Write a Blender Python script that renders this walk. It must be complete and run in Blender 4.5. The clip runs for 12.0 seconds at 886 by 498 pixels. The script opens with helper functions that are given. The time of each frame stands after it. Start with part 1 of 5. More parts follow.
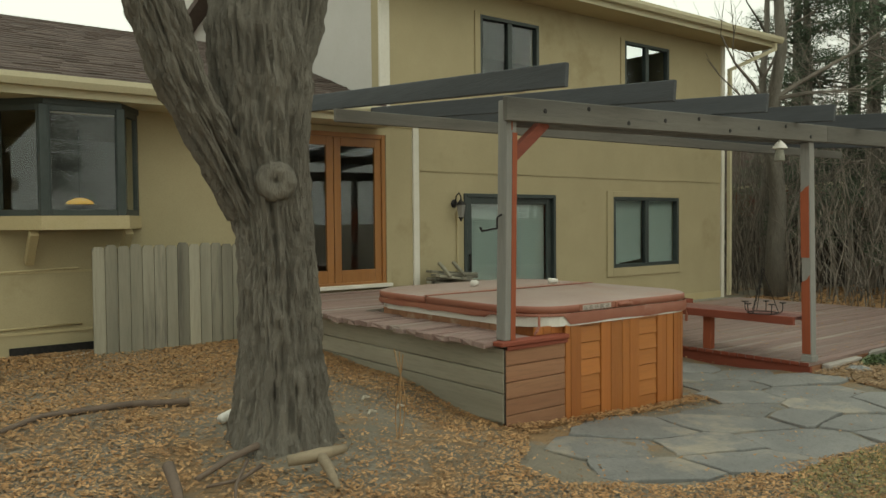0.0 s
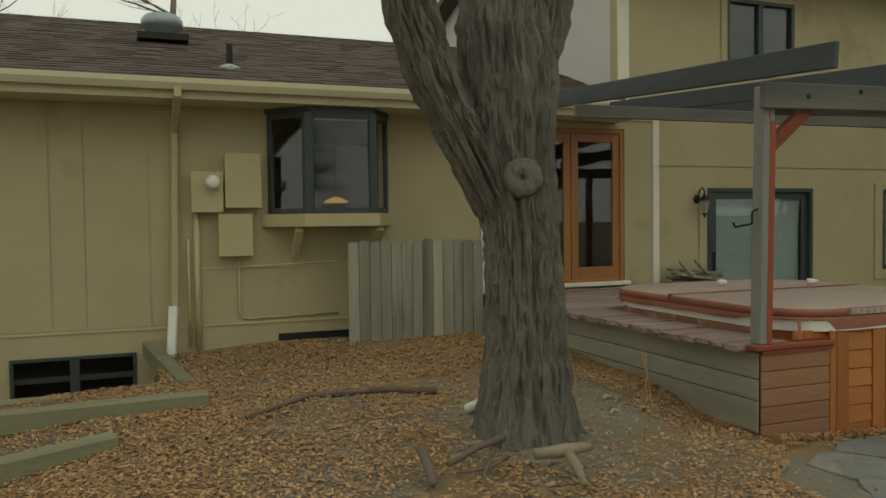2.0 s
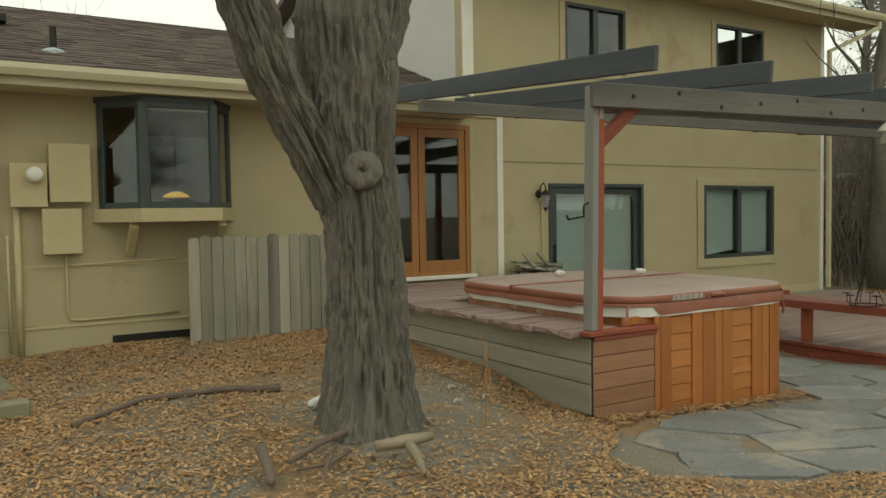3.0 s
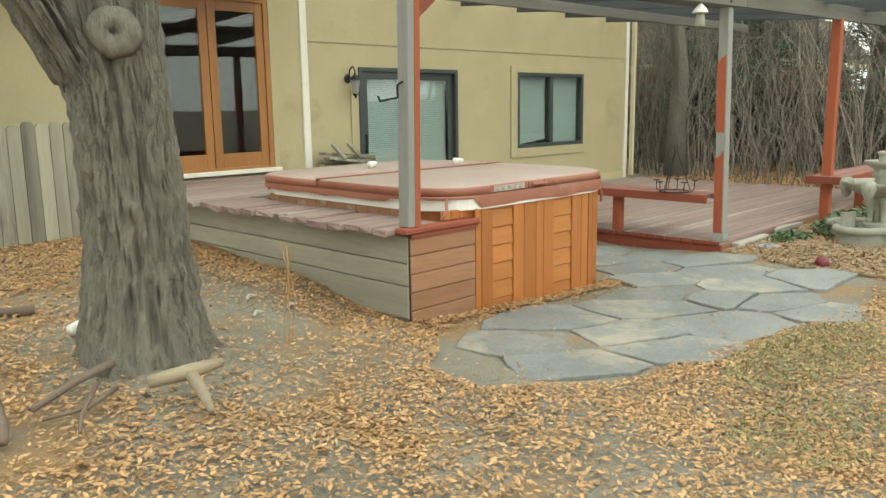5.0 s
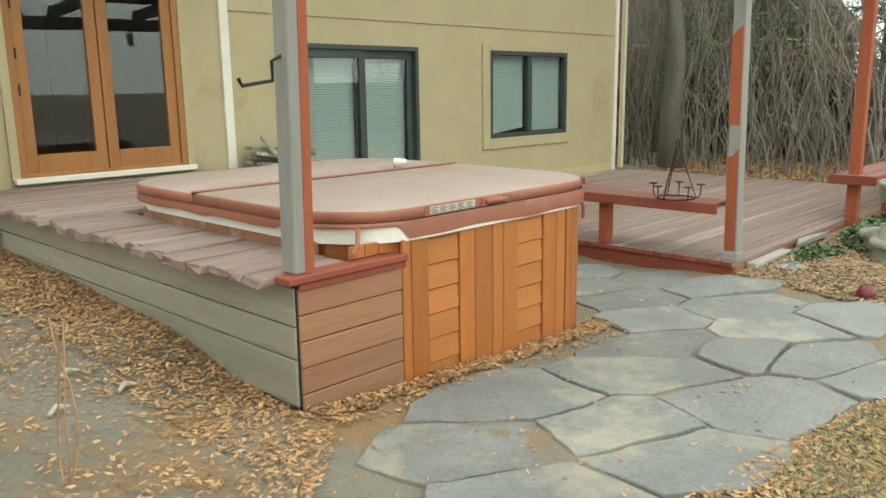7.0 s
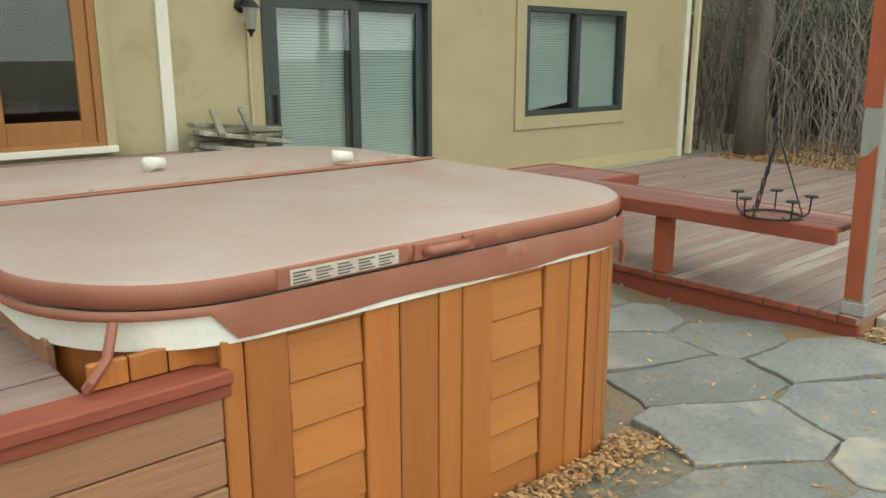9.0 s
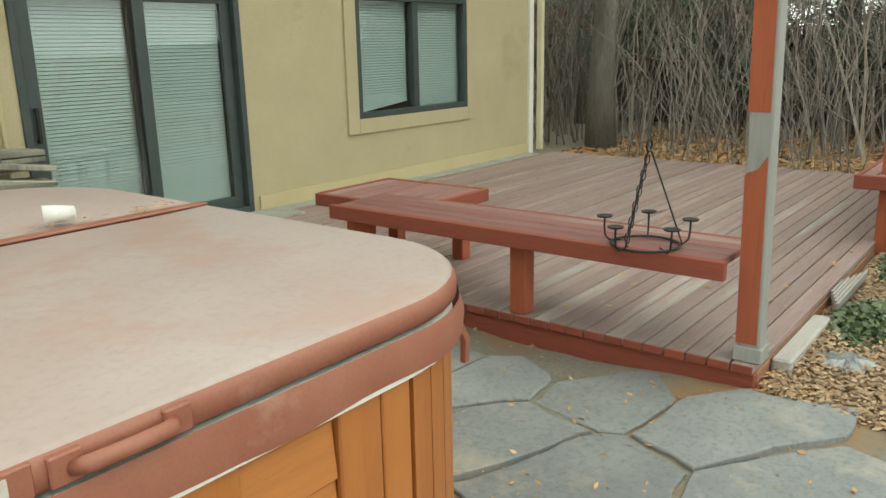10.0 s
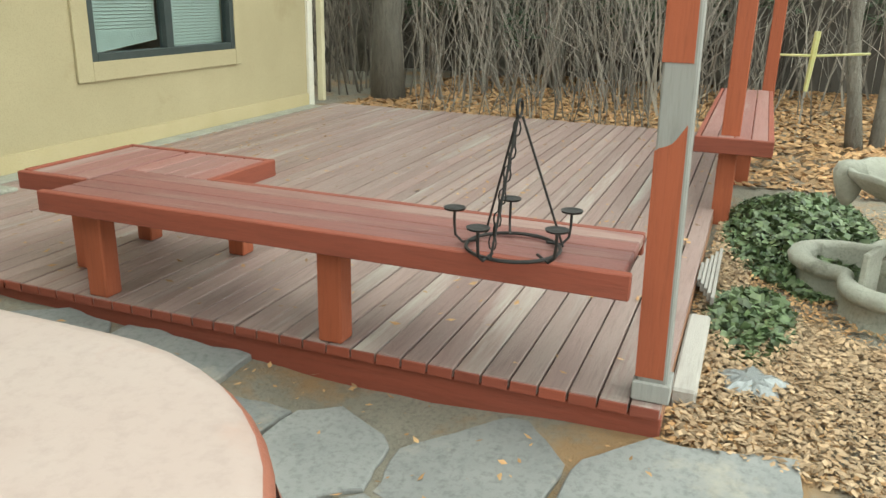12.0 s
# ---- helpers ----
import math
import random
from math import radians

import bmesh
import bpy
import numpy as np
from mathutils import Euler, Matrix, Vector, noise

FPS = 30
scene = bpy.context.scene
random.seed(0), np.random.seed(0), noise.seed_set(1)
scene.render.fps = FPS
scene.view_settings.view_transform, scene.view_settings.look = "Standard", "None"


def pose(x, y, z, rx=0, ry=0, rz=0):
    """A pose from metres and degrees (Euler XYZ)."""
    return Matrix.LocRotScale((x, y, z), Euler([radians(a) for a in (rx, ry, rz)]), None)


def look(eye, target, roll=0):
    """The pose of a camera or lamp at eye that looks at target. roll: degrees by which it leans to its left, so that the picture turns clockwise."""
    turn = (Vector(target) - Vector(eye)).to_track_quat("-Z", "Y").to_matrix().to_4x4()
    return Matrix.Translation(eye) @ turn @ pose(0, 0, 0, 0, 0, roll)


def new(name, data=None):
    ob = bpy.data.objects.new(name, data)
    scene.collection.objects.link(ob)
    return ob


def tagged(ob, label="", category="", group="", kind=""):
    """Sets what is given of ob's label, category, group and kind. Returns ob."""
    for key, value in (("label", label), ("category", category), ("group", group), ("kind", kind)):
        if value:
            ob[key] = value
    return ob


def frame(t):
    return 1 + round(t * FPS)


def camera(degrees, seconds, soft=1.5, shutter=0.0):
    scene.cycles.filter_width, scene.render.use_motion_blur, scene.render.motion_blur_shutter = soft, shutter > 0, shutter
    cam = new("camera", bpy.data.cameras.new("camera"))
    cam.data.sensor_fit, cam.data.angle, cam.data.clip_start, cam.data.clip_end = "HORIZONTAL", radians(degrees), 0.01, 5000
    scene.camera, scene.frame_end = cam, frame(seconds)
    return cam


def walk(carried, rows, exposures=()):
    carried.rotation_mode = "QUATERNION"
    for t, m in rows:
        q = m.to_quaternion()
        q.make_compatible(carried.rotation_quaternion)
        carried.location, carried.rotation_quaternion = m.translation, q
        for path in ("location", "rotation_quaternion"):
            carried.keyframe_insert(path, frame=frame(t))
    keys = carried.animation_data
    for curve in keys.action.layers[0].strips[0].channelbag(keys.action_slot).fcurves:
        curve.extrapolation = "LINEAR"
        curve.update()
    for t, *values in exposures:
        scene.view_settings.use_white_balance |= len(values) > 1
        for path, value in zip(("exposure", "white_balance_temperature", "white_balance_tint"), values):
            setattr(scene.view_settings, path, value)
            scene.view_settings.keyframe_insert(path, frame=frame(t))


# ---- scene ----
cam = camera(58.6, 12.0)
PATH = [
    (0, (0.592, 0.814, 1.713), (1.818, 2.393, 1.643), -0.5),
    (0.5, (0.547, 0.853, 1.7), (1.536, 2.59, 1.639), -0.4),
    (1, (0.515, 0.866, 1.701), (1.302, 2.703, 1.643), -0.7),
    (1.5, (0.495, 0.872, 1.696), (1.2, 2.743, 1.636), -0.6),
    (2, (0.515, 0.869, 1.702), (1.241, 2.731, 1.632), -0.7),
    (2.5, (0.553, 0.861, 1.693), (1.371, 2.684, 1.621), -0.9),
    (3, (0.593, 0.841, 1.686), (1.646, 2.54, 1.6), -0.9),
    (3.5, (0.634, 0.824, 1.68), (1.831, 2.422, 1.57), -1.1),
    (3.7, (0.653, 0.842, 1.656), (1.893, 2.404, 1.496), -1.2),
    (5.3, (1.207, 1.53, 1.61), (2.613, 2.903, 1.24), -1.0),
    (5.5, (1.321, 1.623, 1.61), (2.727, 2.995, 1.236), -1.2),
    (6, (1.712, 1.844, 1.631), (3.115, 3.216, 1.248), -1.0),
    (6.5, (2.108, 2.075, 1.633), (3.497, 3.46, 1.244), -1.4),
    (7, (2.524, 2.304, 1.626), (3.933, 3.665, 1.223), -0.8),
    (7.2, (2.73, 2.374, 1.625), (4.127, 3.745, 1.211), -0.2),
    (8.8, (4.162, 3.279, 1.559), (5.457, 4.733, 1.102), -0.0),
    (9, (4.343, 3.426, 1.543), (5.633, 4.88, 1.073), -0.0),
    (9.5, (4.767, 3.761, 1.595), (6.108, 5.156, 1.09), -0.9),
    (10, (5.26, 4.016, 1.59), (6.783, 5.213, 1.092), -1.2),
    (10.5, (5.653, 4.336, 1.574), (7.401, 5.195, 1.118), -1.9),
    (11, (5.984, 4.54, 1.532), (7.838, 5.181, 1.144), -1.2),
    (11.5, (6.172, 4.667, 1.501), (8.037, 5.223, 1.042), -0.0),
    (12, (6.225, 4.786, 1.486), (7.997, 5.472, 0.862), 1.3),
]
walk(cam, [(t, look(eye, target, roll)) for t, eye, target, roll in PATH],
     [(0.0, -0.85, 7300, -6), (1.0, -1.24, 7300, -6), (1.5, -1.36, 7300, -6), (2.5, -1.34, 7300, -6), (3.0, -0.8, 7300, -6), (3.7, -0.25, 7200, -6), (5.3, 0.3, 6800, -6), (7.0, 0.25, 6700, -6), (9.0, 0.1, 6700, -6), (9.7, 0.1, 6700, -6), (10.5, 0.4, 6500, -6), (12.0, 0.6, 6500, -6)])

# ---- world and light ----
world = bpy.data.worlds.new("overcast_sky")
scene.world = world
world.use_nodes = True
wn, wl = world.node_tree.nodes, world.node_tree.links
sky = wn.new("ShaderNodeTexSky")
sky.sky_type, sky.sun_disc = "NISHITA", False
sky.sun_elevation, sky.sun_rotation = radians(55), radians(150)
sky.air_density, sky.dust_density = 1.0, 5.0
grey = wn.new("ShaderNodeHueSaturation")
grey.inputs["Saturation"].default_value = 0.28
wl.new(sky.outputs[0], grey.inputs["Color"])
cloud = wn.new("ShaderNodeMix")
cloud.data_type = "RGBA"
cloud.inputs["Factor"].default_value = 0.85
cloud.inputs["B"].default_value = (14.0, 14.1, 14.2, 1)
wl.new(grey.outputs[0], cloud.inputs["A"])
wl.new(cloud.outputs["Result"], wn["Background"].inputs[0])
wn["Background"].inputs[1].default_value = 0.15
sun_data = bpy.data.lights.new("sun", "SUN")
sun_data.energy, sun_data.angle, sun_data.color = 0.30, radians(30), (1.0, 0.95, 0.88)
sun = new("sun", sun_data)
sun.matrix_world = look((4, -12, 14), (6, 4, 0))

# ---- building helpers ----
ORIGIN = {}


def thing(name, x, y, z, label, category, group="", kind=""):
    """An empty at the base of a thing made of parts."""
    ob = new(name)
    ob.empty_display_size = 0.1
    ob.location = (x, y, z)
    ORIGIN[ob] = Vector((x, y, z))
    return tagged(ob, label, category, group, kind)


def mesh_of(name, bm, material, smooth=False):
    me = bpy.data.meshes.new(name)
    if smooth:
        for f in bm.faces:
            f.smooth = True
    bm.to_mesh(me)
    bm.free()
    for m in material if isinstance(material, (list, tuple)) else [material]:
        me.materials.append(m)
    return me


def part(name, bm, material, parent, label="", smooth=False, kind=""):
    """Links a bmesh, given in world places, as one mesh under a thing or a part."""
    base = ORIGIN[parent]
    bmesh.ops.translate(bm, verts=bm.verts, vec=-base)
    ob = new(name, mesh_of(name, bm, material, smooth))
    ob.parent = parent
    ORIGIN[ob] = base
    return tagged(ob, label, kind=kind)


def solid(name, bm, material, label, category, group="", kind="", smooth=False):
    """A top-level thing of one mesh, with its origin in the middle of its base."""
    lo = [min(v.co[i] for v in bm.verts) for i in range(3)]
    hi = [max(v.co[i] for v in bm.verts) for i in range(3)]
    base = Vector(((lo[0] + hi[0]) / 2, (lo[1] + hi[1]) / 2, lo[2]))
    bmesh.ops.translate(bm, verts=bm.verts, vec=-base)
    ob = new(name, mesh_of(name, bm, material, smooth))
    ob.location = base
    ORIGIN[ob] = base
    return tagged(ob, label, category, group, kind)


def piece(name, me, parent, m):
    """A further object on a shared mesh, under its thing; m is its world pose."""
    ob = new(name, me)
    ob.parent = parent
    ob.matrix_basis = Matrix.Translation(-ORIGIN[parent]) @ m
    return ob


def box(bm, x0, y0, z0, x1, y1, z1, bevel=0.0, m=None):
    """Adds a box, with bevelled edges if wanted, turned by m about the world's origin if given."""
    r = bmesh.ops.create_cube(bm, size=1.0)
    vs = r["verts"]
    for v in vs:
        v.co = Vector((x0 + (v.co.x + 0.5) * (x1 - x0), y0 + (v.co.y + 0.5) * (y1 - y0), z0 + (v.co.z + 0.5) * (z1 - z0)))
    if bevel:
        es = list({e for v in vs for e in v.link_edges})
        out = bmesh.ops.bevel(bm, geom=es, offset=bevel, segments=1, affect="EDGES", clamp_overlap=True)
        vs = list({v for f in out["faces"] for v in f.verts} | {v for v in vs if v.is_valid})
    if m is not None:
        bmesh.ops.transform(bm, matrix=m, verts=vs)
    return bm


def boxes(*rows, bevel=0.0):
    bm = bmesh.new()
    for r in rows:
        box(bm, *r, bevel=bevel)
    return bm


def beam(bm, a, b, w, h, bevel=0.006, roll=0.0):
    """A squared timber from a to b, w wide and h high, its axis in the middle."""
    a, b = Vector(a), Vector(b)
    d = b - a
    m = Matrix.Translation(a) @ d.to_track_quat("X", "Z").to_matrix().to_4x4() @ pose(0, 0, 0, roll)
    return box(bm, 0, -w / 2, -h / 2, d.length, w / 2, h / 2, bevel, m)


def tube(bm, pts, radii, sides=8, cap=True):
    """A round tube along points, with a radius at each."""
    pts = [Vector(p) for p in pts]
    if not isinstance(radii, (list, tuple)):
        radii = [radii] * len(pts)
    rings, up = [], None
    for i, p in enumerate(pts):
        d = (pts[min(i + 1, len(pts) - 1)] - pts[max(i - 1, 0)]).normalized()
        if up is None:
            up = d.orthogonal().normalized()
        up = (up - d * up.dot(d)).normalized()
        side = d.cross(up)
        rings.append([bm.verts.new(p + radii[i] * (math.cos(a) * up + math.sin(a) * side)) for a in (2 * math.pi * k / sides for k in range(sides))])
    for r0, r1 in zip(rings, rings[1:]):
        for k in range(sides):
            bm.faces.new((r0[k], r0[(k + 1) % sides], r1[(k + 1) % sides], r1[k]))
    if cap and sides > 2:
        bm.faces.new(rings[0][::-1])
        bm.faces.new(rings[-1])
    return bm


def lathe(bm, x, y, rows, sides=32, wave=0, depth=0.0):
    """A turned shape from rows of radius and height; wave lobes of that depth scallop it."""
    rings = []
    for r, z, *k in rows:
        amp = depth * (k[0] if k else 0)
        rings.append([bm.verts.new((x + (r + amp * math.cos(wave * a)) * math.cos(a), y + (r + amp * math.cos(wave * a)) * math.sin(a), z)) for a in (2 * math.pi * i / sides for i in range(sides))])
    for r0, r1 in zip(rings, rings[1:]):
        for i in range(sides):
            bm.faces.new((r0[i], r0[(i + 1) % sides], r1[(i + 1) % sides], r1[i]))
    bm.faces.new(rings[0][::-1])
    bm.faces.new(rings[-1])
    return bm


def prism(bm, outline, z0, z1, inset=0.0, top=None):
    """An upright prism over an outline in plan; its top edge may be drawn in by inset metres."""
    n = len(outline)
    cx, cy = sum(p[0] for p in outline) / n, sum(p[1] for p in outline) / n
    lo = [bm.verts.new((x, y, z0)) for x, y in outline]
    hi = [bm.verts.new((x, y, z1 - inset)) for x, y in outline]
    rows = [lo, hi]
    if inset:
        rim = []
        for x, y in outline:
            d = math.hypot(x - cx, y - cy) or 1
            rim.append(bm.verts.new((x - (x - cx) / d * inset, y - (y - cy) / d * inset, z1)))
        rows.append(rim)
    for r0, r1 in zip(rows, rows[1:]):
        for i in range(n):
            bm.faces.new((r0[i], r0[(i + 1) % n], r1[(i + 1) % n], r1[i]))
    bm.faces.new(rows[-1])
    bm.faces.new(lo[::-1])
    return bm


def rounded(x0, y0, x1, y1, r, n=8):
    """A rounded rectangle in plan."""
    out = []
    for cx, cy, a0 in ((x1 - r, y0 + r, -90), (x1 - r, y1 - r, 0), (x0 + r, y1 - r, 90), (x0 + r, y0 + r, 180)):
        out += [(cx + r * math.cos(radians(a0 + 90 * i / n)), cy + r * math.sin(radians(a0 + 90 * i / n))) for i in range(n + 1)]
    return out


def wall_with_openings(x0, x1, z0, z1, y0, y1, openings):
    """A wall along x with openings (xa, za, xb, zb) right through it."""
    xs = sorted({x0, x1, *(v for o in openings for v in (o[0], o[2]))})
    zs = sorted({z0, z1, *(v for o in openings for v in (o[1], o[3]))})
    bm = bmesh.new()
    for xa, xb in zip(xs, xs[1:]):
        run = None
        for za, zb in zip(zs, zs[1:]):
            hole = any(o[0] < (xa + xb) / 2 < o[2] and o[1] < (za + zb) / 2 < o[3] for o in openings)
            if hole or xa < x0 - 1e-6 or xb > x1 + 1e-6 or za < z0 - 1e-6 or zb > z1 + 1e-6:
                if run:
                    box(bm, xa, y0, run[0], xb, y1, run[1])
                run = None
            else:
                run = (run[0], zb) if run else (za, zb)
        if run:
            box(bm, xa, y0, run[0], xb, y1, run[1])
    bmesh.ops.remove_doubles(bm, verts=bm.verts, dist=1e-4)
    return bm


# ---- materials ----
def surface(name, c1, c2, scale=3.0, rough=0.8, bump=0.3, fine=60.0, stretch=(1, 1, 1), vary=0.0, metal=0.0, dirt=None, dirt_scale=1.5, dirt_at=0.55, gloss_mix=0.0, bump_dist=0.01, spec=0.5, island=0.0):
    """A two-scale noise surface: c1 to c2 broadly, a fine grain, a relief, and stains of the colour dirt."""
    m = bpy.data.materials.new(name)
    m.use_nodes = True
    n, l = m.node_tree.nodes, m.node_tree.links
    b = n["Principled BSDF"]
    b.inputs["Roughness"].default_value, b.inputs["Metallic"].default_value = rough, metal
    b.inputs["Specular IOR Level"].default_value = spec
    co, mp = n.new("ShaderNodeTexCoord"), n.new("ShaderNodeMapping")
    mp.inputs["Scale"].default_value = stretch
    l.new(co.outputs["Object"], mp.inputs[0])
    vec = mp.outputs[0]
    info = n.new("ShaderNodeObjectInfo")
    if vary:
        off, mul = n.new("ShaderNodeVectorMath"), n.new("ShaderNodeMath")
        mul.operation, mul.inputs[1].default_value = "MULTIPLY", 37.0
        l.new(info.outputs["Random"], mul.inputs[0])
        l.new(vec, off.inputs[0])
        l.new(mul.outputs[0], off.inputs[1])
        vec = off.outputs[0]

    def tex(s, detail, rou=0.6):
        t = n.new("ShaderNodeTexNoise")
        t.inputs["Scale"].default_value, t.inputs["Detail"].default_value, t.inputs["Roughness"].default_value = s, detail, rou
        l.new(vec, t.inputs["Vector"])
        return t.outputs["Fac"]

    def mix(kind, fac, a, c):
        x = n.new("ShaderNodeMix")
        x.data_type, x.blend_type = "RGBA", kind
        for sock, v in ((x.inputs["Factor"], fac), (x.inputs["A"], a), (x.inputs["B"], c)):
            if isinstance(v, (int, float)):
                sock.default_value = v
            elif isinstance(v, tuple):
                sock.default_value = (*v, 1)
            else:
                l.new(v, sock)
        return x.outputs["Result"]

    def ramp(src, lo, hi):
        r = n.new("ShaderNodeMapRange")
        r.inputs["From Min"].default_value, r.inputs["From Max"].default_value = lo, hi
        l.new(src, r.inputs["Value"])
        return r.outputs["Result"]

    broad, grain = tex(scale, 4), tex(fine, 5, 0.7)
    col = mix("MIX", ramp(broad, 0.32, 0.68), c1, c2)
    dark = tuple(v * 0.55 for v in c1)
    if bump:
        half = n.new("ShaderNodeMath")
        half.operation, half.inputs[1].default_value = "MULTIPLY", min(1.0, 0.25 + bump)
        l.new(ramp(grain, 0.52, 0.25), half.inputs[0])
        col = mix("MIX", half.outputs[0], col, dark)
    if dirt:
        col = mix("MIX", ramp(tex(dirt_scale, 6, 0.7), dirt_at, dirt_at + 0.12), col, dirt)
    if vary or island:
        hsv = n.new("ShaderNodeHueSaturation")
        src = info.outputs["Random"]
        if island:
            geo = n.new("ShaderNodeNewGeometry")
            src = geo.outputs["Random Per Island"]
        rng = n.new("ShaderNodeMapRange")
        k = vary or island
        rng.inputs["To Min"].default_value, rng.inputs["To Max"].default_value = 1 - k, 1 + k
        l.new(src, rng.inputs["Value"])
        l.new(rng.outputs["Result"], hsv.inputs["Value"])
        l.new(col, hsv.inputs["Color"])
        col = hsv.outputs["Color"]
    l.new(col, b.inputs["Base Color"])
    if bump:
        bp = n.new("ShaderNodeBump")
        bp.inputs["Strength"].default_value, bp.inputs["Distance"].default_value = bump, bump_dist
        l.new(grain, bp.inputs["Height"])
        l.new(bp.outputs[0], b.inputs["Normal"])
    if gloss_mix:
        r = n.new("ShaderNodeMapRange")
        r.inputs["To Min"].default_value, r.inputs["To Max"].default_value = max(rough - gloss_mix, 0.02), min(rough + gloss_mix, 1)
        l.new(broad, r.inputs["Value"])
        l.new(r.outputs["Result"], b.inputs["Roughness"])
    return m


LONG = {"x": (0.08, 1, 1), "y": (1, 0.08, 1), "z": (1, 1, 0.08)}


def timber(name, c1, c2, axis, vary=0.12, dirt=None, rough=0.75, bump=0.35, dirt_at=0.55, island=0.0):
    return surface(name, c1, c2, 4.0, rough, bump, 55.0, LONG[axis], vary, dirt=dirt, dirt_scale=2.5, dirt_at=dirt_at, island=island)


def glass_material(name, tint=(0.9, 0.95, 0.95), rough=0.0):
    m = bpy.data.materials.new(name)
    m.use_nodes = True
    b = m.node_tree.nodes["Principled BSDF"]
    b.inputs["Base Color"].default_value = (*tint, 1)
    b.inputs["Transmission Weight"].default_value, b.inputs["Roughness"].default_value, b.inputs["IOR"].default_value = 1.0, rough, 1.5
    return m


def glowing(name, colour, strength):
    m = bpy.data.materials.new(name)
    m.use_nodes = True
    b = m.node_tree.nodes["Principled BSDF"]
    b.inputs["Emission Color"].default_value, b.inputs["Emission Strength"].default_value = (*colour, 1), strength
    return m


WALL = surface("tan_siding_paint", (0.40, 0.34, 0.205), (0.44, 0.375, 0.23), 1.2, 0.85, 0.15, 90, dirt=(0.34, 0.28, 0.16), dirt_scale=0.8, dirt_at=0.6)
TRIM_TAN = surface("tan_trim_paint", (0.47, 0.39, 0.22), (0.50, 0.42, 0.25), 3, 0.7, 0.1, 80)
TRIM_WHITE = surface("white_trim_paint", (0.74, 0.71, 0.63), (0.68, 0.65, 0.56), 3, 0.6, 0.1, 60, dirt=(0.45, 0.40, 0.32), dirt_at=0.66)
CREAM = surface("cream_gutter_paint", (0.60, 0.55, 0.38), (0.54, 0.49, 0.33), 2, 0.5, 0.08, 60, dirt=(0.40, 0.36, 0.24), dirt_at=0.62)
# paler than the tan walls: the sky's light on this side is in the colour
SKYLIT_SIDING = surface("skylit_pale_siding", (0.56, 0.54, 0.50), (0.60, 0.58, 0.55), 1.5, 0.8, 0.1, 60)
SHINGLE = surface("brown_asphalt_shingle", (0.085, 0.062, 0.052), (0.115, 0.085, 0.072), 3, 0.95, 0.6, 220, vary=0.0, island=0.22)
FRAME = surface("dark_green_frame", (0.035, 0.048, 0.046), (0.05, 0.062, 0.06), 5, 0.45, 0.05, 80)
GLASS = glass_material("window_glass")
# indoor dimness is painted into this dark brown
ROOM_SHADE = surface("room_shade_brown", (0.10, 0.09, 0.075), (0.13, 0.12, 0.10), 1, 0.9, 0.05)
BLIND = surface("pale_blind_slat", (0.46, 0.55, 0.50), (0.50, 0.58, 0.54), 2, 0.6, 0.0)
DOOR_WOOD = timber("varnished_door_wood", (0.36, 0.16, 0.045), (0.28, 0.115, 0.032), "z", 0.08, rough=0.4, bump=0.15)
RED_X = timber("red_stain_board_x", (0.255, 0.060, 0.031), (0.19, 0.046, 0.027), "x", 0.1, dirt=(0.24, 0.12, 0.09), dirt_at=0.64)
RED_Y = timber("red_stain_board_y", (0.255, 0.060, 0.031), (0.19, 0.046, 0.027), "y", 0.1, dirt=(0.24, 0.12, 0.09), dirt_at=0.64)
RED_Z = timber("red_stain_post", (0.34, 0.085, 0.033), (0.28, 0.068, 0.029), "z", 0.05, dirt=(0.27, 0.2, 0.16), dirt_at=0.68)
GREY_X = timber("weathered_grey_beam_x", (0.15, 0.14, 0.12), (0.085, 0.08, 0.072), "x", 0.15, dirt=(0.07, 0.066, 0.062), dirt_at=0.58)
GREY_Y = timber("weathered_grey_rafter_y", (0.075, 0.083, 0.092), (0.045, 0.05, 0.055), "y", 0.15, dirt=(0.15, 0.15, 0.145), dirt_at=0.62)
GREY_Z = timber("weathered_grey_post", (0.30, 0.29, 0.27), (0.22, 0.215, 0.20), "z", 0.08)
DECK_X = timber("worn_red_deck_board_x", (0.235, 0.150, 0.135), (0.30, 0.225, 0.20), "x", 0.14, dirt=(0.38, 0.34, 0.30), dirt_at=0.57, rough=0.55)
DECK_GREY = timber("bare_grey_deck_board_x", (0.34, 0.31, 0.28), (0.28, 0.26, 0.24), "x", 0.14)
BENCH_Y = timber("worn_red_bench_top_y", (0.22, 0.085, 0.07), (0.18, 0.07, 0.06), "y", 0.1, dirt=(0.28, 0.18, 0.155), dirt_at=0.53, rough=0.6)
BENCH_X = timber("worn_red_bench_top_x", (0.25, 0.10, 0.085), (0.28, 0.16, 0.14), "x", 0.1, dirt=(0.34, 0.25, 0.22), dirt_at=0.56, rough=0.6)
SKIRT_Y = timber("grey_skirt_board_y", (0.36, 0.33, 0.26), (0.25, 0.23, 0.18), "y", 0.18, dirt=(0.14, 0.115, 0.085), dirt_at=0.55)
SKIRT_X = timber("faded_red_skirt_board_x", (0.30, 0.155, 0.085), (0.24, 0.11, 0.058), "x", 0.12, dirt=(0.40, 0.31, 0.22), dirt_at=0.56)
CEDAR = timber("cedar_tub_panel", (0.42, 0.155, 0.035), (0.33, 0.105, 0.024), "z", 0.16, dirt=(0.24, 0.075, 0.025), dirt_at=0.62, rough=0.5, bump=0.2)
CEDAR_X = timber("cedar_tub_slat", (0.42, 0.16, 0.038), (0.36, 0.125, 0.028), "x", 0.16, dirt=(0.26, 0.085, 0.027), dirt_at=0.6, rough=0.5, bump=0.2)
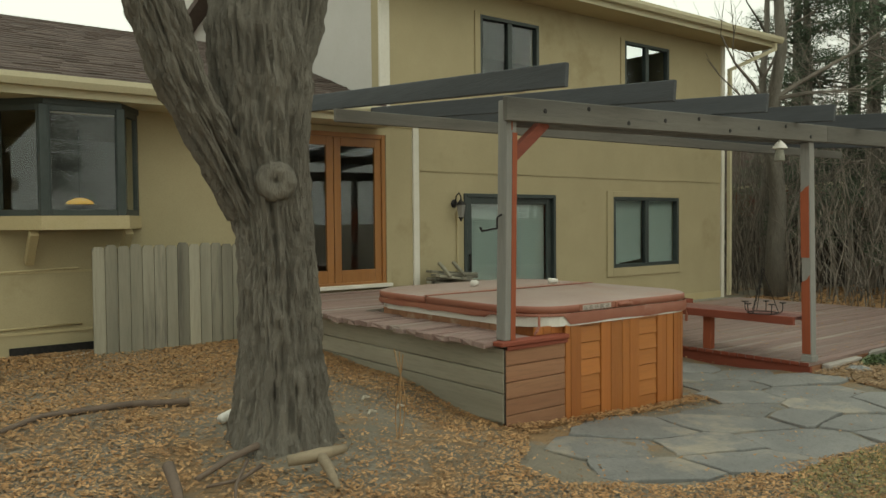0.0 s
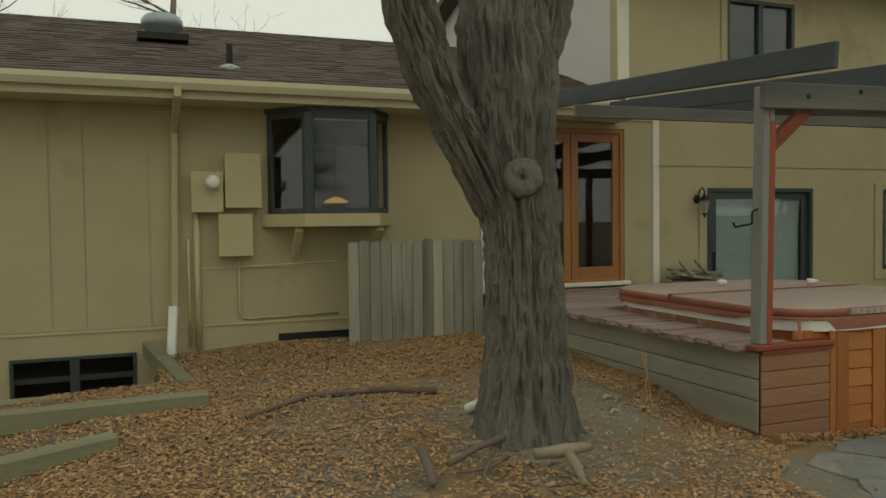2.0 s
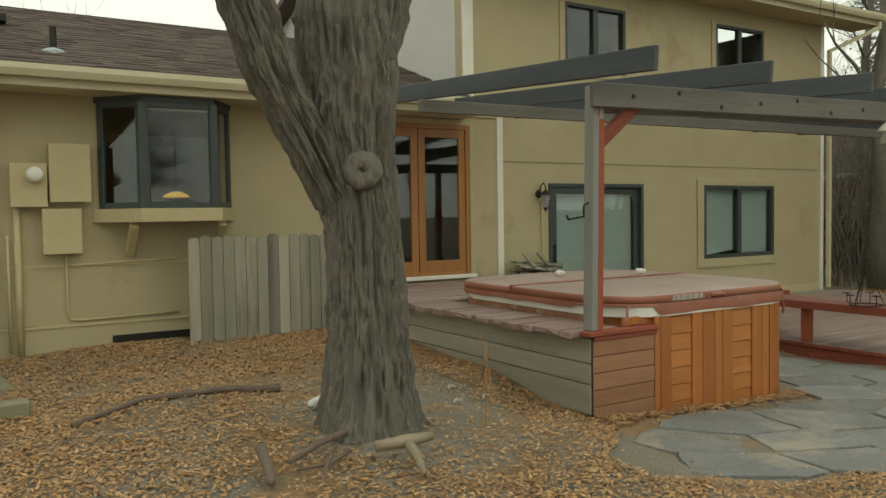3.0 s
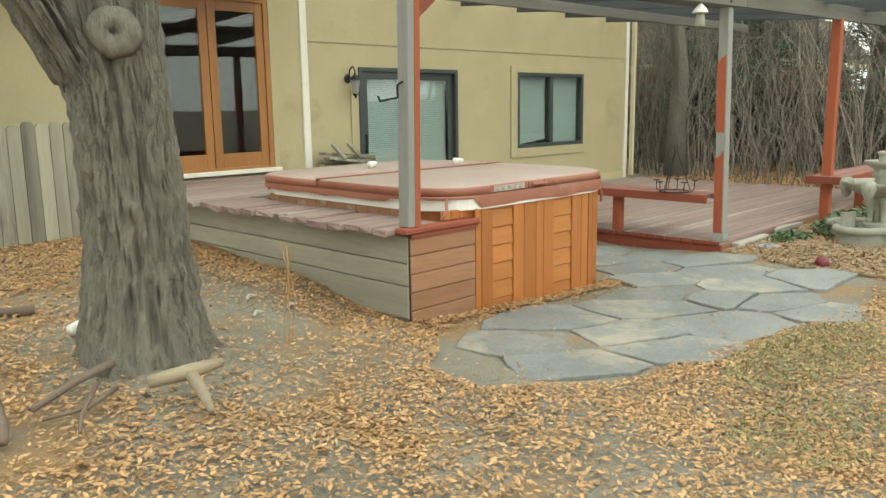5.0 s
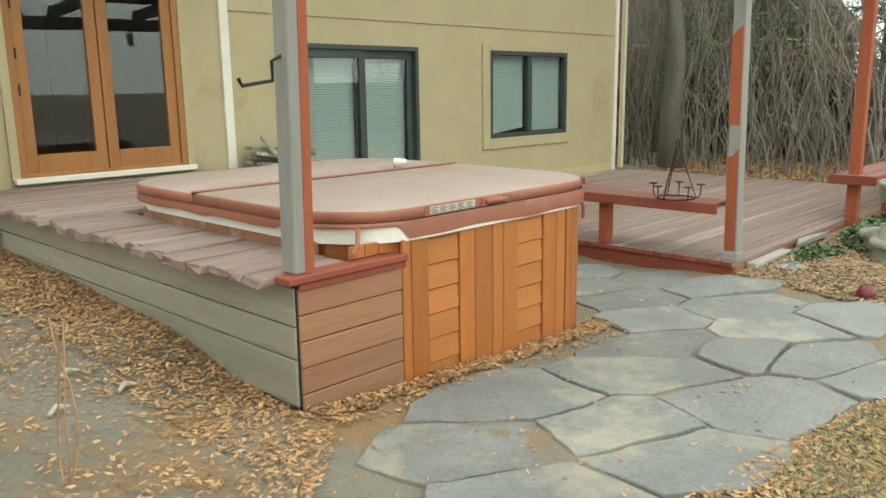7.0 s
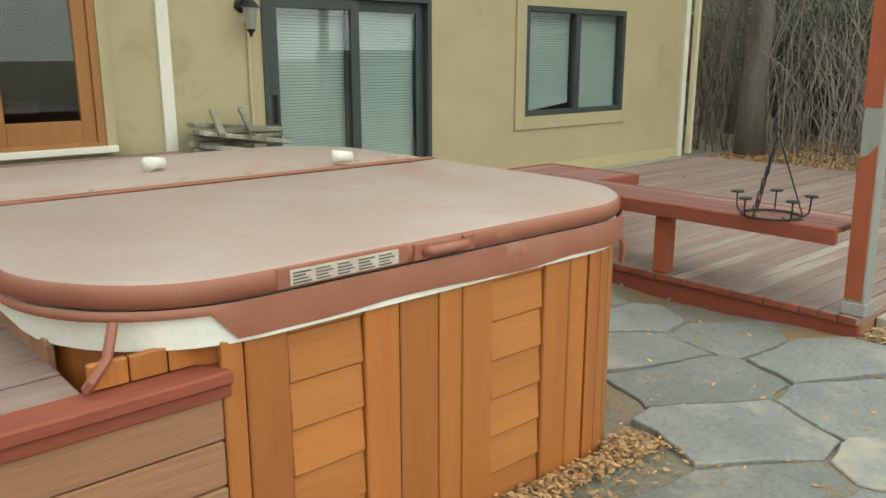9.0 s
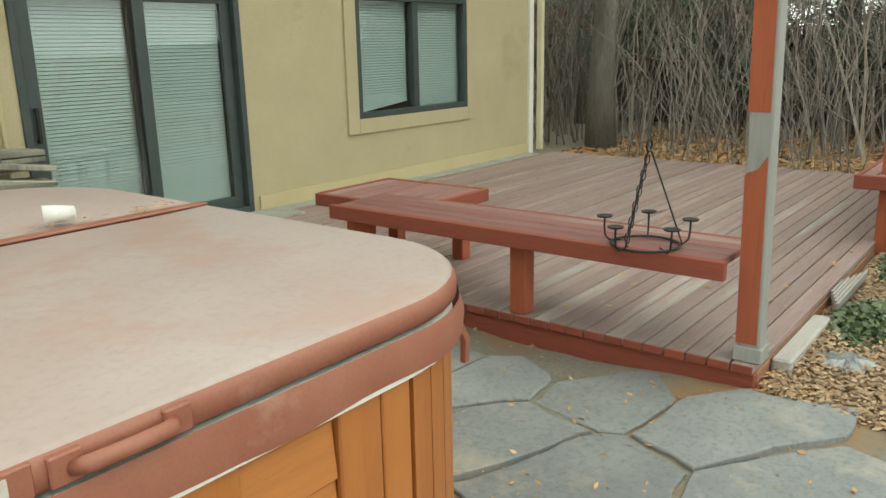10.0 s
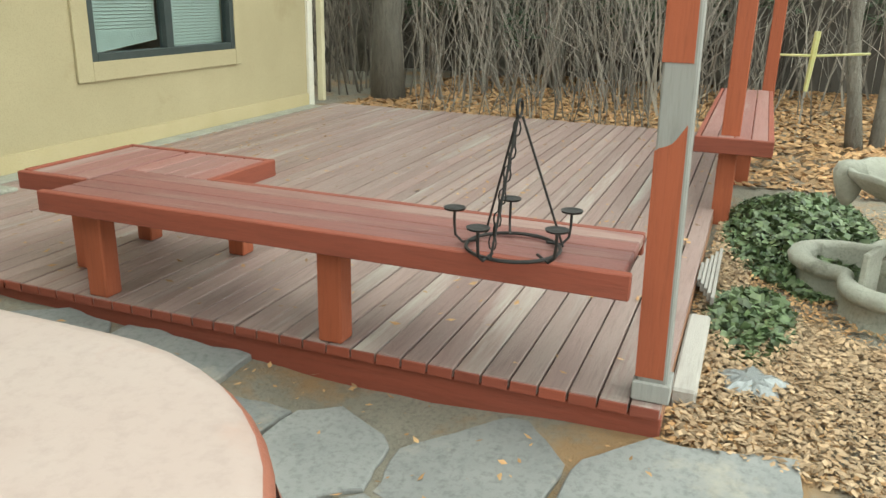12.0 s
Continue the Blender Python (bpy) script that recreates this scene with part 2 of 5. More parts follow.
VINYL = surface("brown_vinyl_cover", (0.255, 0.085, 0.052), (0.295, 0.115, 0.072), 4, 0.5, 0.12, 140, dirt=(0.34, 0.17, 0.125), dirt_scale=3, dirt_at=0.6)
VINYL_TOP = surface("dusty_vinyl_cover_top", (0.335, 0.245, 0.215), (0.38, 0.305, 0.275), 1.6, 0.5, 0.04, 40, dirt=(0.35, 0.235, 0.195), dirt_scale=2.2, dirt_at=0.54)
WHITE_PLASTIC = surface("white_foam_edge", (0.75, 0.73, 0.68), (0.70, 0.68, 0.62), 6, 0.5, 0.05)
FENCE_WOOD = timber("weathered_fence_board", (0.36, 0.335, 0.26), (0.24, 0.225, 0.175), "z", 0.30, dirt=(0.12, 0.11, 0.09), dirt_at=0.52)
SOIL = surface("bare_soil", (0.25, 0.225, 0.18), (0.19, 0.17, 0.13), 1.5, 0.95, 0.7, 45, dirt=(0.27, 0.17, 0.085), dirt_scale=1.1, dirt_at=0.50, bump_dist=0.03)
FLAG = surface("blue_grey_flagstone", (0.165, 0.168, 0.166), (0.235, 0.235, 0.225), 2.2, 0.7, 0.45, 38, vary=0.17, dirt=(0.33, 0.295, 0.24), dirt_scale=1.3, dirt_at=0.55)
LEAF = surface("dry_leaf_litter", (0.33, 0.175, 0.075), (0.43, 0.27, 0.13), 9, 0.8, 0.0, island=0.45)
BARK = surface("furrowed_bark", (0.235, 0.215, 0.18), (0.165, 0.15, 0.125), 6, 0.95, 1.0, 34, (1, 1, 0.3), dirt=(0.26, 0.20, 0.15), dirt_scale=5, dirt_at=0.66, bump_dist=0.05)
TWIG = surface("grey_twig_bark", (0.155, 0.135, 0.115), (0.26, 0.23, 0.195), 4, 0.9, 0.0, island=0.5)
STONE = surface("weathered_cast_stone", (0.37, 0.365, 0.305), (0.28, 0.275, 0.23), 5, 0.9, 0.5, 70, dirt=(0.15, 0.145, 0.115), dirt_scale=4, dirt_at=0.58)
# black for ironwork, and for the painted shade under the lower deck
IRON_AND_SHADE = surface("black_iron_and_gap_shade", (0.02, 0.02, 0.02), (0.04, 0.036, 0.034), 20, 0.55, 0.1, metal=0.6)
IVY = surface("green_ivy_leaf", (0.06, 0.10, 0.04), (0.12, 0.15, 0.065), 12, 0.5, 0.0, island=0.5)
NEEDLE = surface("dark_green_needles", (0.035, 0.065, 0.030), (0.055, 0.085, 0.038), 6, 0.7, 0.0, island=0.4)
BRICK_RED = surface("red_brick_wall", (0.22, 0.075, 0.05), (0.28, 0.10, 0.07), 8, 0.9, 0.2)

# ---- ground ----
HEIGHTS = ((0.6, 0.8, 0.24), (2.7, 5.1, 0.46), (2.59, 4.48, 0.37), (1.73, 4.67, 0.38), (2.56, 5.63, 0.46), (3.0, 4.9, 0.44), (3.5, 4.7, 0.34), (3.2, 4.45, 0.31), (3.33, 4.03, 0.29), (3.5, 3.75, 0.25), (3.3, 3.5, 0.20), (3.9, 3.77, 0.18),
           (4.42, 5.0, 0.22), (4.6, 4.85, 0.13), (4.83, 4.18, 0.11), (4.6, 3.6, 0.10), (4.63, 2.85, 0.07), (5.1, 4.95, 0.12), (5.55, 4.3, 0.075), (5.4, 3.5, 0.07), (6.26, 4.98, 0.08), (6.1, 3.5, 0.04), (6.6, 4.5, 0.05), (7.5, 3.6, 0.02),
           (7.4, 5.1, 0.05), (7.9, 4.85, 0.035), (8.3, 5.6, 0.03), (8.6, 4.83, 0.09), (8.65, 3.95, 0.05), (9.1, 4.8, 0.11), (9.7, 4.4, 0.10), (4.0, 6.4, 0.39), (4.1, 7.8, 0.42), (2.6, 8.95, 0.42), (4.1, 8.95, 0.43), (2.0, 6.6, 0.44), (1.0, 7.0, 0.36),
           (0.85, 9.3, 0.36), (2.0, 9.3, 0.42), (-3.0, 9.0, 0.1), (-1.5, 6.0, 0.15), (11.0, 4.2, 0.10), (12.0, 3.5, 0.10), (15.5, 7.0, 0.12), (22.0, 6.0, 0.1), (7.0, 1.5, 0.05), (3.0, 1.0, 0.18), (-4.0, 0.0, 0.15), (2.0, -6.0, 0.2))


def ground_z(x, y):
    total = weight = 0.0
    for px, py, pz in HEIGHTS:
        w = 1.0 / (((x - px) ** 2 + (y - py) ** 2) + 0.15) ** 1.6
        total, weight = total + w * pz, weight + w
    z = total / weight
    pit = min(1.0, max(0.0, (0.68 - x) / 0.1)) * min(1.0, max(0.0, (x + 1.6) / 0.3)) * min(1.0, max(0.0, (y - 7.85) / 0.2))
    return z + (-0.34 - z) * pit


def steps(a, b, fine0, fine1, d):
    inner = list(np.arange(fine0, fine1 + 1e-6, d))
    left, right, g = [], [], d
    v = fine0
    while v > a:
        g *= 1.45
        v -= g
        left.append(max(v, a))
    v, g = fine1, d
    while v < b:
        g *= 1.45
        v += g
        right.append(min(v, b))
    return left[::-1] + inner + right


gx, gy = steps(-400, 400, -3.0, 17.0, 0.125), steps(-400, 400, -0.5, 9.75, 0.125)
bm = bmesh.new()
grid = []
for x in gx:
    col = []
    for y in gy:
        z = ground_z(x, y) + 0.022 * noise.noise((x * 1.7, y * 1.7, 0)) + 0.010 * noise.noise((x * 6, y * 6, 3))
        col.append(bm.verts.new((x, y, z)))
    grid.append(col)
for c0, c1 in zip(grid, grid[1:]):
    for i in range(len(gy) - 1):
        bm.faces.new((c0[i], c1[i], c1[i + 1], c0[i + 1]))
me = mesh_of("ground", bm, SOIL, True)
tagged(new("ground", me), "bare brown yard soil strewn with dry leaves", "ground", kind="structure")

# ---- house ----
WY, WT = 9.52, 0.18
house_openings = [(-0.655, -0.042, 0.50, 0.40), (1.92, 1.84, 3.16, 2.86), (4.86, 0.88, 6.38, 2.86), (7.735, 0.20, 9.585, 2.11), (10.955, 0.905, 12.76, 2.10)]
wall_low = new("wall_south_lower", mesh_of("wall_south_lower", wall_with_openings(-9.0, 14.16, -0.5, 3.06, WY, WY + WT, house_openings), WALL))
tagged(wall_low, "tan painted panel siding wall of the house", "wall", kind="structure")
ORIGIN[wall_low] = Vector()
wall_up = new("wall_south_upper", mesh_of("wall_south_upper", wall_with_openings(6.32, 14.16, 3.06, 5.10, WY, WY + WT, [(8.05, 3.72, 9.23, 4.68), (11.25, 3.74, 12.47, 4.73)]), WALL))
tagged(wall_up, "tan painted upper storey wall of the house", "wall", kind="structure")
ORIGIN[wall_up] = Vector()


def structure(name, bm, material, label, category, smooth=False):
    ob = new(name, mesh_of(name, bm, material, smooth))
    ORIGIN[ob] = Vector()
    return tagged(ob, label, category, kind="structure")


# side walls, back wall and the rooms behind the glass
structure("wall_east", boxes((13.98, WY + WT, -0.5, 14.16, 17.0, 5.10)), WALL, "tan painted side wall of the house", "wall")
# west side takes the siding colour with skylight painted in
structure("wall_upper_west", boxes((6.32, WY + WT, 3.06, 6.46, 17.0, 6.3)), SKYLIT_SIDING, "side wall of the upper storey, skylight put into its pale colour", "wall")
structure("wall_north", boxes((-9.0, 17.0, -0.5, 6.30, 17.2, 3.0), (6.31, 17.0, -0.5, 14.16, 17.2, 5.10)), WALL, "tan rear wall of the house", "wall")
structure("wall_west", boxes((-9.0, WY + WT, -0.5, -8.82, 17.0, 3.02)), WALL, "tan side wall of the house", "wall")
# plain room surfaces added behind the glass, their shade put into the colour
structure("floor_inside", boxes((-8.8, WY + WT, 0.12, 6.9, 17.0, 0.18), (6.9, WY + WT, 0.12, 13.98, 17.0, 0.18)), ROOM_SHADE, "floor inside the house, coloured dark for indoor shade", "floor")
structure("room_wall_back", boxes((-8.8, 13.0, 0.18, 6.46, 13.1, 2.92), (6.47, 13.0, 0.18, 13.98, 13.1, 5.0)), ROOM_SHADE, "back wall of the rooms, coloured dark for indoor shade", "wall")
structure("ceiling_lower", boxes((-8.8, WY + WT, 2.92, 6.46, 13.0, 3.00), (6.46, WY + WT, 2.7, 13.98, 13.0, 2.8)), ROOM_SHADE, "room ceiling, coloured dark for indoor shade", "ceiling")
structure("room_wall_middle", boxes((6.86, WY + WT, 0.18, 6.94, 13.0, 2.92)), ROOM_SHADE, "wall between two rooms, coloured dark for indoor shade", "wall")
structure("room_floor_raised", boxes((3.5, WY + WT, 0.72, 6.8, 13.0, 0.80)), ROOM_SHADE, "raised floor behind the glass doors, coloured dark for indoor shade", "floor")

# low roof over the left wing
EAVE_Y, EAVE_Z, RIDGE_Y, RIDGE_Z = 9.02, 3.09, 13.0, 4.57
roof_low = structure("roof_low", bmesh.new(), SHINGLE, "brown asphalt shingle roof over the low wing", "roof")
bm = bmesh.new()
for ya, za, yb, zb in ((EAVE_Y, EAVE_Z, RIDGE_Y, RIDGE_Z), (17.4, EAVE_Z, RIDGE_Y, RIDGE_Z)):
    v = [bm.verts.new(p) for p in ((-9.6, ya, za), (6.29, ya, za), (6.29, yb, zb), (-9.6, yb, zb), (-9.6, ya, za - 0.12), (6.29, ya, za - 0.12), (6.29, yb, zb - 0.12), (-9.6, yb, zb - 0.12))]
    for f in ((0, 1, 2, 3), (7, 6, 5, 4), (0, 4, 5, 1), (1, 5, 6, 2), (2, 6, 7, 3), (3, 7, 4, 0)):
        bm.faces.new([v[i] for i in f])
part("roof_deck", bm, SHINGLE, roof_low)
bm = bmesh.new()
rng = random.Random(4)
rows_n = 29
for r in range(rows_n):
    t0, t1 = r / rows_n, (r + 1.12) / rows_n
    y0, z0 = EAVE_Y + (RIDGE_Y - EAVE_Y) * t0, EAVE_Z + (RIDGE_Z - EAVE_Z) * t0
    y1, z1 = EAVE_Y + (RIDGE_Y - EAVE_Y) * min(t1, 1), EAVE_Z + (RIDGE_Z - EAVE_Z) * min(t1, 1)
    x = -9.6 + rng.random() * 0.3
    while x < 6.25:
        w = rng.uniform(0.14, 0.30)
        xb = min(x + w, 6.28)
        up = rng.choice((0.010, 0.014, 0.020))
        v = [bm.verts.new(p) for p in ((x, y0, z0 + up), (xb, y0, z0 + up), (xb, y1, z1 + 0.004), (x, y1, z1 + 0.004), (x, y0, z0 + 0.001), (xb, y0, z0 + 0.001))]
        bm.faces.new((v[0], v[1], v[2], v[3]))
        bm.faces.new((v[4], v[5], v[1], v[0]))
        x = xb + 0.003
part("shingles", bm, SHINGLE, roof_low, "brown shingle courses", kind="stuff")
structure("fascia_low", boxes((-9.6, 9.00, 2.93, 6.28, 9.03, 3.07), (-9.6, 9.03, 2.93, 6.28, WY, 2.95)), CREAM, "cream painted fascia and soffit of the low roof", "trim")


def gutter(name, x0, x1, y, z, label):
    bm = bmesh.new()
    prof = ((0, 0.0), (-0.02, -0.01), (-0.085, -0.01), (-0.115, 0.05), (-0.115, 0.10), (-0.10, 0.10), (-0.10, 0.055), (-0.08, 0.005), (0, 0.01))
    rows = [[bm.verts.new((x, y + a, z + b)) for a, b in prof] for x in (x0, x1)]
    for i in range(len(prof) - 1):
        bm.faces.new((rows[0][i], rows[1][i], rows[1][i + 1], rows[0][i + 1]))
    bm.faces.new(rows[0][::-1])
    bm.faces.new(rows[1])
    return solid(name, bm, CREAM, label, "gutter")


gutter("gutter", -9.6, 6.28, 8.998, 3.015, "cream metal rain gutter along the low roof edge")

# upper roof
UE_Y, UE_Z = 8.98, 5.02
bm = bmesh.new()
for ya, yb in ((UE_Y, 13.0), (17.4, 13.0)):
    v = [bm.verts.new(p) for p in ((6.0, ya, UE_Z + 0.14), (15.1, ya, UE_Z + 0.14), (15.1, yb, UE_Z + 1.45), (6.0, yb, UE_Z + 1.45), (6.0, ya, UE_Z + 0.02), (15.1, ya, UE_Z + 0.02), (15.1, yb, UE_Z + 1.33), (6.0, yb, UE_Z + 1.33))]
    for f in ((0, 1, 2, 3), (7, 6, 5, 4), (0, 4, 5, 1), (1, 5, 6, 2), (2, 6, 7, 3), (3, 7, 4, 0)):
        bm.faces.new([v[i] for i in f])
structure("roof_high", bm, SHINGLE, "brown shingle roof of the upper storey", "roof")
structure("soffit_high", boxes((6.0, UE_Y, UE_Z - 0.02, 15.1, WY - 0.003, UE_Z + 0.015)), TRIM_TAN, "tan soffit under the upper eave", "trim")
structure("fascia_high", boxes((6.0, UE_Y - 0.025, UE_Z - 0.03, 15.1, UE_Y - 0.003, UE_Z + 0.14)), CREAM, "cream fascia of the upper roof", "trim")
gutter("gutter", 6.0, 15.15, UE_Y - 0.028, UE_Z + 0.06, "cream metal rain gutter along the upper roof edge")
bm = bmesh.new()
for p, q in (((14.95, 8.92, 5.05), (14.95, 8.92, 4.92)), ((14.95, 8.92, 4.94), (14.24, 9.42, 4.55)), ((14.24, 9.42, 4.57), (14.24, 9.42, 0.25))):
    beam(bm, p, q, 0.07, 0.07)
solid("downspout", bm, CREAM, "cream downspout at the far corner of the house", "downspout")

# brick chimney on the upper roof
chimney = thing("chimney", 12.5, 11.6, 5.6, "orange brick chimney on the upper roof", "chimney")
part("core", boxes((11.95, 11.25, 5.2, 13.05, 11.95, 7.2)), surface("mortar", (0.40, 0.36, 0.30), (0.35, 0.31, 0.26), 5), chimney, "pale mortar")

# trim boards
structure("trim_corner_white", boxes((6.835, WY - 0.028, 0.80, 6.93, WY, 3.03)), TRIM_WHITE, "white corner board beside the glass doors", "trim")
structure("trim_left_white", boxes((4.37, WY - 0.028, 0.40, 4.46, WY, 2.93)), TRIM_WHITE, "white corner board left of the glass doors", "trim")
structure("trim_end_white", boxes((14.09, WY - 0.03, 0.19, 14.19, WY, 5.02)), TRIM_WHITE, "white corner board at the house end", "trim")
structure("trim_upper_white", boxes((6.31, WY - 0.028, 3.06, 6.47, WY, 5.02)), TRIM_WHITE, "white corner board of the upper storey", "trim")
structure("trim_top_tan", boxes((4.46, WY - 0.022, 2.97, 6.835, WY, 3.03)), TRIM_TAN, "tan board above the glass doors", "trim")
structure("belt_board", boxes((6.93, WY - 0.012, 2.40, 14.09, WY, 3.06)), WALL, "tan panel with a shadow line above the windows", "trim")
structure("baseboard_outside", boxes((9.66, WY - 0.02, 0.20, 14.09, WY, 0.34), (6.95, WY - 0.02, 0.05, 7.68, WY, 0.34)), TRIM_TAN, "tan skirting board at the foot of the wall", "trim")
structure("siding_lower_edge", boxes((-9.0, WY - 0.014, 0.625, 4.37, WY, 0.65), (1.0, WY - 0.012, 1.228, 4.37, WY, 1.25)), TRIM_TAN, "tan drip edge along the lower siding", "trim")
bm = bmesh.new()
for i in range(40):
    x = -8.8 + i * 0.305 + (0.01 if i % 3 else 0)
    if x < 1.0:
        box(bm, x, WY - 0.008, 0.66, x + 0.296, WY, 2.93)
structure("siding_panel", bm, WALL, "tan grooved siding panels of the low wing", "wall")

# ---- windows and doors ----


def pane(parent, x0, z0, x1, z1, y, name="pane"):
    ob = part(name, boxes((x0, y, z0, x1, y + 0.006, z1)), GLASS, parent, "clear reflecting glass")
    ob.visible_shadow = False
    return ob


def frame_bm(x0, z0, x1, z1, y0, y1, w):
    return boxes((x0, y0, z0, x0 + w, y1, z1), (x1 - w, y0, z0, x1, y1, z1), (x0 + w, y0, z0, x1 - w, y1, z0 + w), (x0 + w, y0, z1 - w, x1 - w, y1, z1), bevel=0.004)


def blind(x0, z0, x1, z1, y, label, skew=0.0):
    th = thing("window_blind", (x0 + x1) / 2, y, z0, label, "blind")
    bm, n = bmesh.new(), int((z1 - z0) / 0.027)
    for i in range(n):
        z = z1 - 0.05 - i * 0.027
        s = skew * max(0.0, (i - (n - 7)) / 7) if skew else 0
        a = [bm.verts.new(p) for p in ((x0, y, z - s * 0.0), (x1, y, z + s), (x1, y + 0.012, z + 0.0235 + s), (x0, y + 0.012, z + 0.0235))]
        bm.faces.new(a)
    part("slats", bm, BLIND, th, kind="stuff")
    part("head_rail", boxes((x0, y - 0.005, z1 - 0.04, x1, y + 0.03, z1)), BLIND, th)
    return th


def window(name, x0, z0, x1, z1, label, blinds=False, trim=None, dark_bar=0.05, skew=0.0):
    w = thing(name, (x0 + x1) / 2, WY, z0, label, "window", kind="structure")
    part("window_frame", frame_bm(x0, z0, x1, z1, WY - 0.02, WY + 0.08, dark_bar), FRAME, w, "dark green frame")
    xm = (x0 + x1) / 2
    part("mullion", boxes((xm - 0.045, WY - 0.012, z0 + dark_bar, xm + 0.045, WY + 0.07, z1 - dark_bar), bevel=0.004), FRAME, w)
    pane(w, x0 + dark_bar, z0 + dark_bar, xm - 0.045, z1 - dark_bar, WY + 0.035)
    pane(w, xm + 0.045, z0 + dark_bar, x1 - dark_bar, z1 - dark_bar, WY + 0.035)
    if trim:
        a, b, c, d = trim
        part("casing", boxes((a, WY - 0.024, b, x0, WY, d), (x1, WY - 0.024, b, c, WY, d), (x0, WY - 0.024, b, x1, WY, z0), (x0, WY - 0.024, z1, x1, WY, d), bevel=0.003), WALL, w, "tan casing")
    if blinds:
        blind(x0 + 0.06, z0 + 0.05, xm - 0.05, z1 - 0.05, WY + 0.09, "pale green-grey horizontal blind behind window glass with a bent corner", skew)
        blind(xm + 0.05, z0 + 0.05, x1 - 0.06, z1 - 0.05, WY + 0.09, "pale green-grey horizontal blind behind window glass")
    return w


window("window_1", 10.955, 0.905, 12.76, 2.10, "dark-framed sliding window with closed blinds", True, (10.80, 0.76, 12.84, 2.19), 0.06, 0.10)
window("window_2", 8.05, 3.72, 9.23, 4.68, "dark-framed upper storey window", trim=(7.95, 3.64, 9.26, 4.72))
window("window_3", 11.25, 3.74, 12.47, 4.73, "dark-framed upper storey window", trim=(11.15, 3.66, 12.50, 4.77))
window("window_4", -0.655, -0.042, 0.50, 0.40, "low basement window in a timber well", dark_bar=0.035)

slider = thing("door_1", 8.660, WY, 0.2, "dark-framed sliding patio door with closed blinds", "door", kind="structure")
part("door_frame", frame_bm(7.730, 0.22, 9.590, 2.11, WY - 0.02, WY + 0.10, 0.055), FRAME, slider, "dark green frame")
for x0, x1, y in ((7.785, 8.730, WY + 0.0), (8.610, 9.535, WY + 0.045)):
    leaf = part("door_leaf", frame_bm(x0, 0.275, x1, 2.055, y, y + 0.04, 0.095), FRAME, slider)
    pane(leaf, x0 + 0.095, 0.37, x1 - 0.095, 1.96, y + 0.016)
    if x0 < 8:
        part("handle", boxes((7.815, y - 0.04, 1.0, 7.840, y - 0.02, 1.24), (7.815, y - 0.02, 1.0, 7.840, y, 1.03), (7.815, y - 0.02, 1.21, 7.840, y, 1.24), bevel=0.004), IRON_AND_SHADE, leaf, "black pull handle")
blind(7.870, 0.36, 8.630, 1.96, WY + 0.115, "pale green-grey horizontal blind behind the patio door")
blind(8.710, 0.36, 9.450, 1.96, WY + 0.115, "pale green-grey horizontal blind behind the patio door")
structure("doorstep_slab", boxes((7.670, WY - 0.42, 0.10, 9.820, WY - 0.02, 0.225), bevel=0.01), STONE, "pale concrete step below the patio door", "step")

french = thing("door_2", 5.620, WY, 0.86, "varnished wooden french doors with full glass", "door", kind="structure")
part("door_frame", frame_bm(4.850, 0.88, 6.390, 2.85, WY - 0.02, WY + 0.12, 0.06), DOOR_WOOD, french)
part("threshold", boxes((4.790, WY - 0.09, 0.862, 6.450, WY - 0.022, 0.91), bevel=0.006), TRIM_WHITE, french, "white threshold")
part("casing", boxes((6.390, WY - 0.03, 0.90, 6.460, WY, 2.92), (4.780, WY - 0.03, 0.90, 4.850, WY, 2.92), (4.850, WY - 0.03, 2.85, 6.390, WY, 2.92)), WALL, french, "tan casing")
for x0, x1 in ((4.910, 5.615), (5.625, 6.330)):
    y = WY + 0.0
    leaf = part("door_leaf", boxes((x0, y, 0.915, x0 + 0.10, y + 0.045, 2.79), (x1 - 0.10, y, 0.915, x1, y + 0.045, 2.79), (x0 + 0.10, y, 0.915, x1 - 0.10, y + 0.045, 1.10), (x0 + 0.10, y, 2.68, x1 - 0.10, y + 0.045, 2.79), bevel=0.004), DOOR_WOOD, french)
    pane(leaf, x0 + 0.10, 1.10, x1 - 0.10, 2.68, y + 0.02)
for z in (1.6, 1.9, 2.3):
    part("hinge", boxes((4.890, WY - 0.012, z, 4.930, WY - 0.0005, z + 0.09)), IRON_AND_SHADE, french, "black hinge")

# bay window with its shelf and brackets
bay = thing("window_5", 2.54, WY, 1.6, "dark-framed bay window on a tan bracketed shelf", "window", kind="structure")
BX0, BX1, FX0, FX1, BY = 1.86, 3.22, 2.23, 2.95, 9.12
part("window_sill", prism(bmesh.new(), [(1.79, WY), (2.18, BY - 0.06), (2.99, BY - 0.06), (3.25, WY)], 1.665, 1.80), TRIM_TAN, bay, "tan shelf")
part("head_board", prism(bmesh.new(), [(1.84, WY), (FX0, BY), (FX1, BY), (3.24, WY)], 2.87, 2.93), FRAME, bay, "dark head")


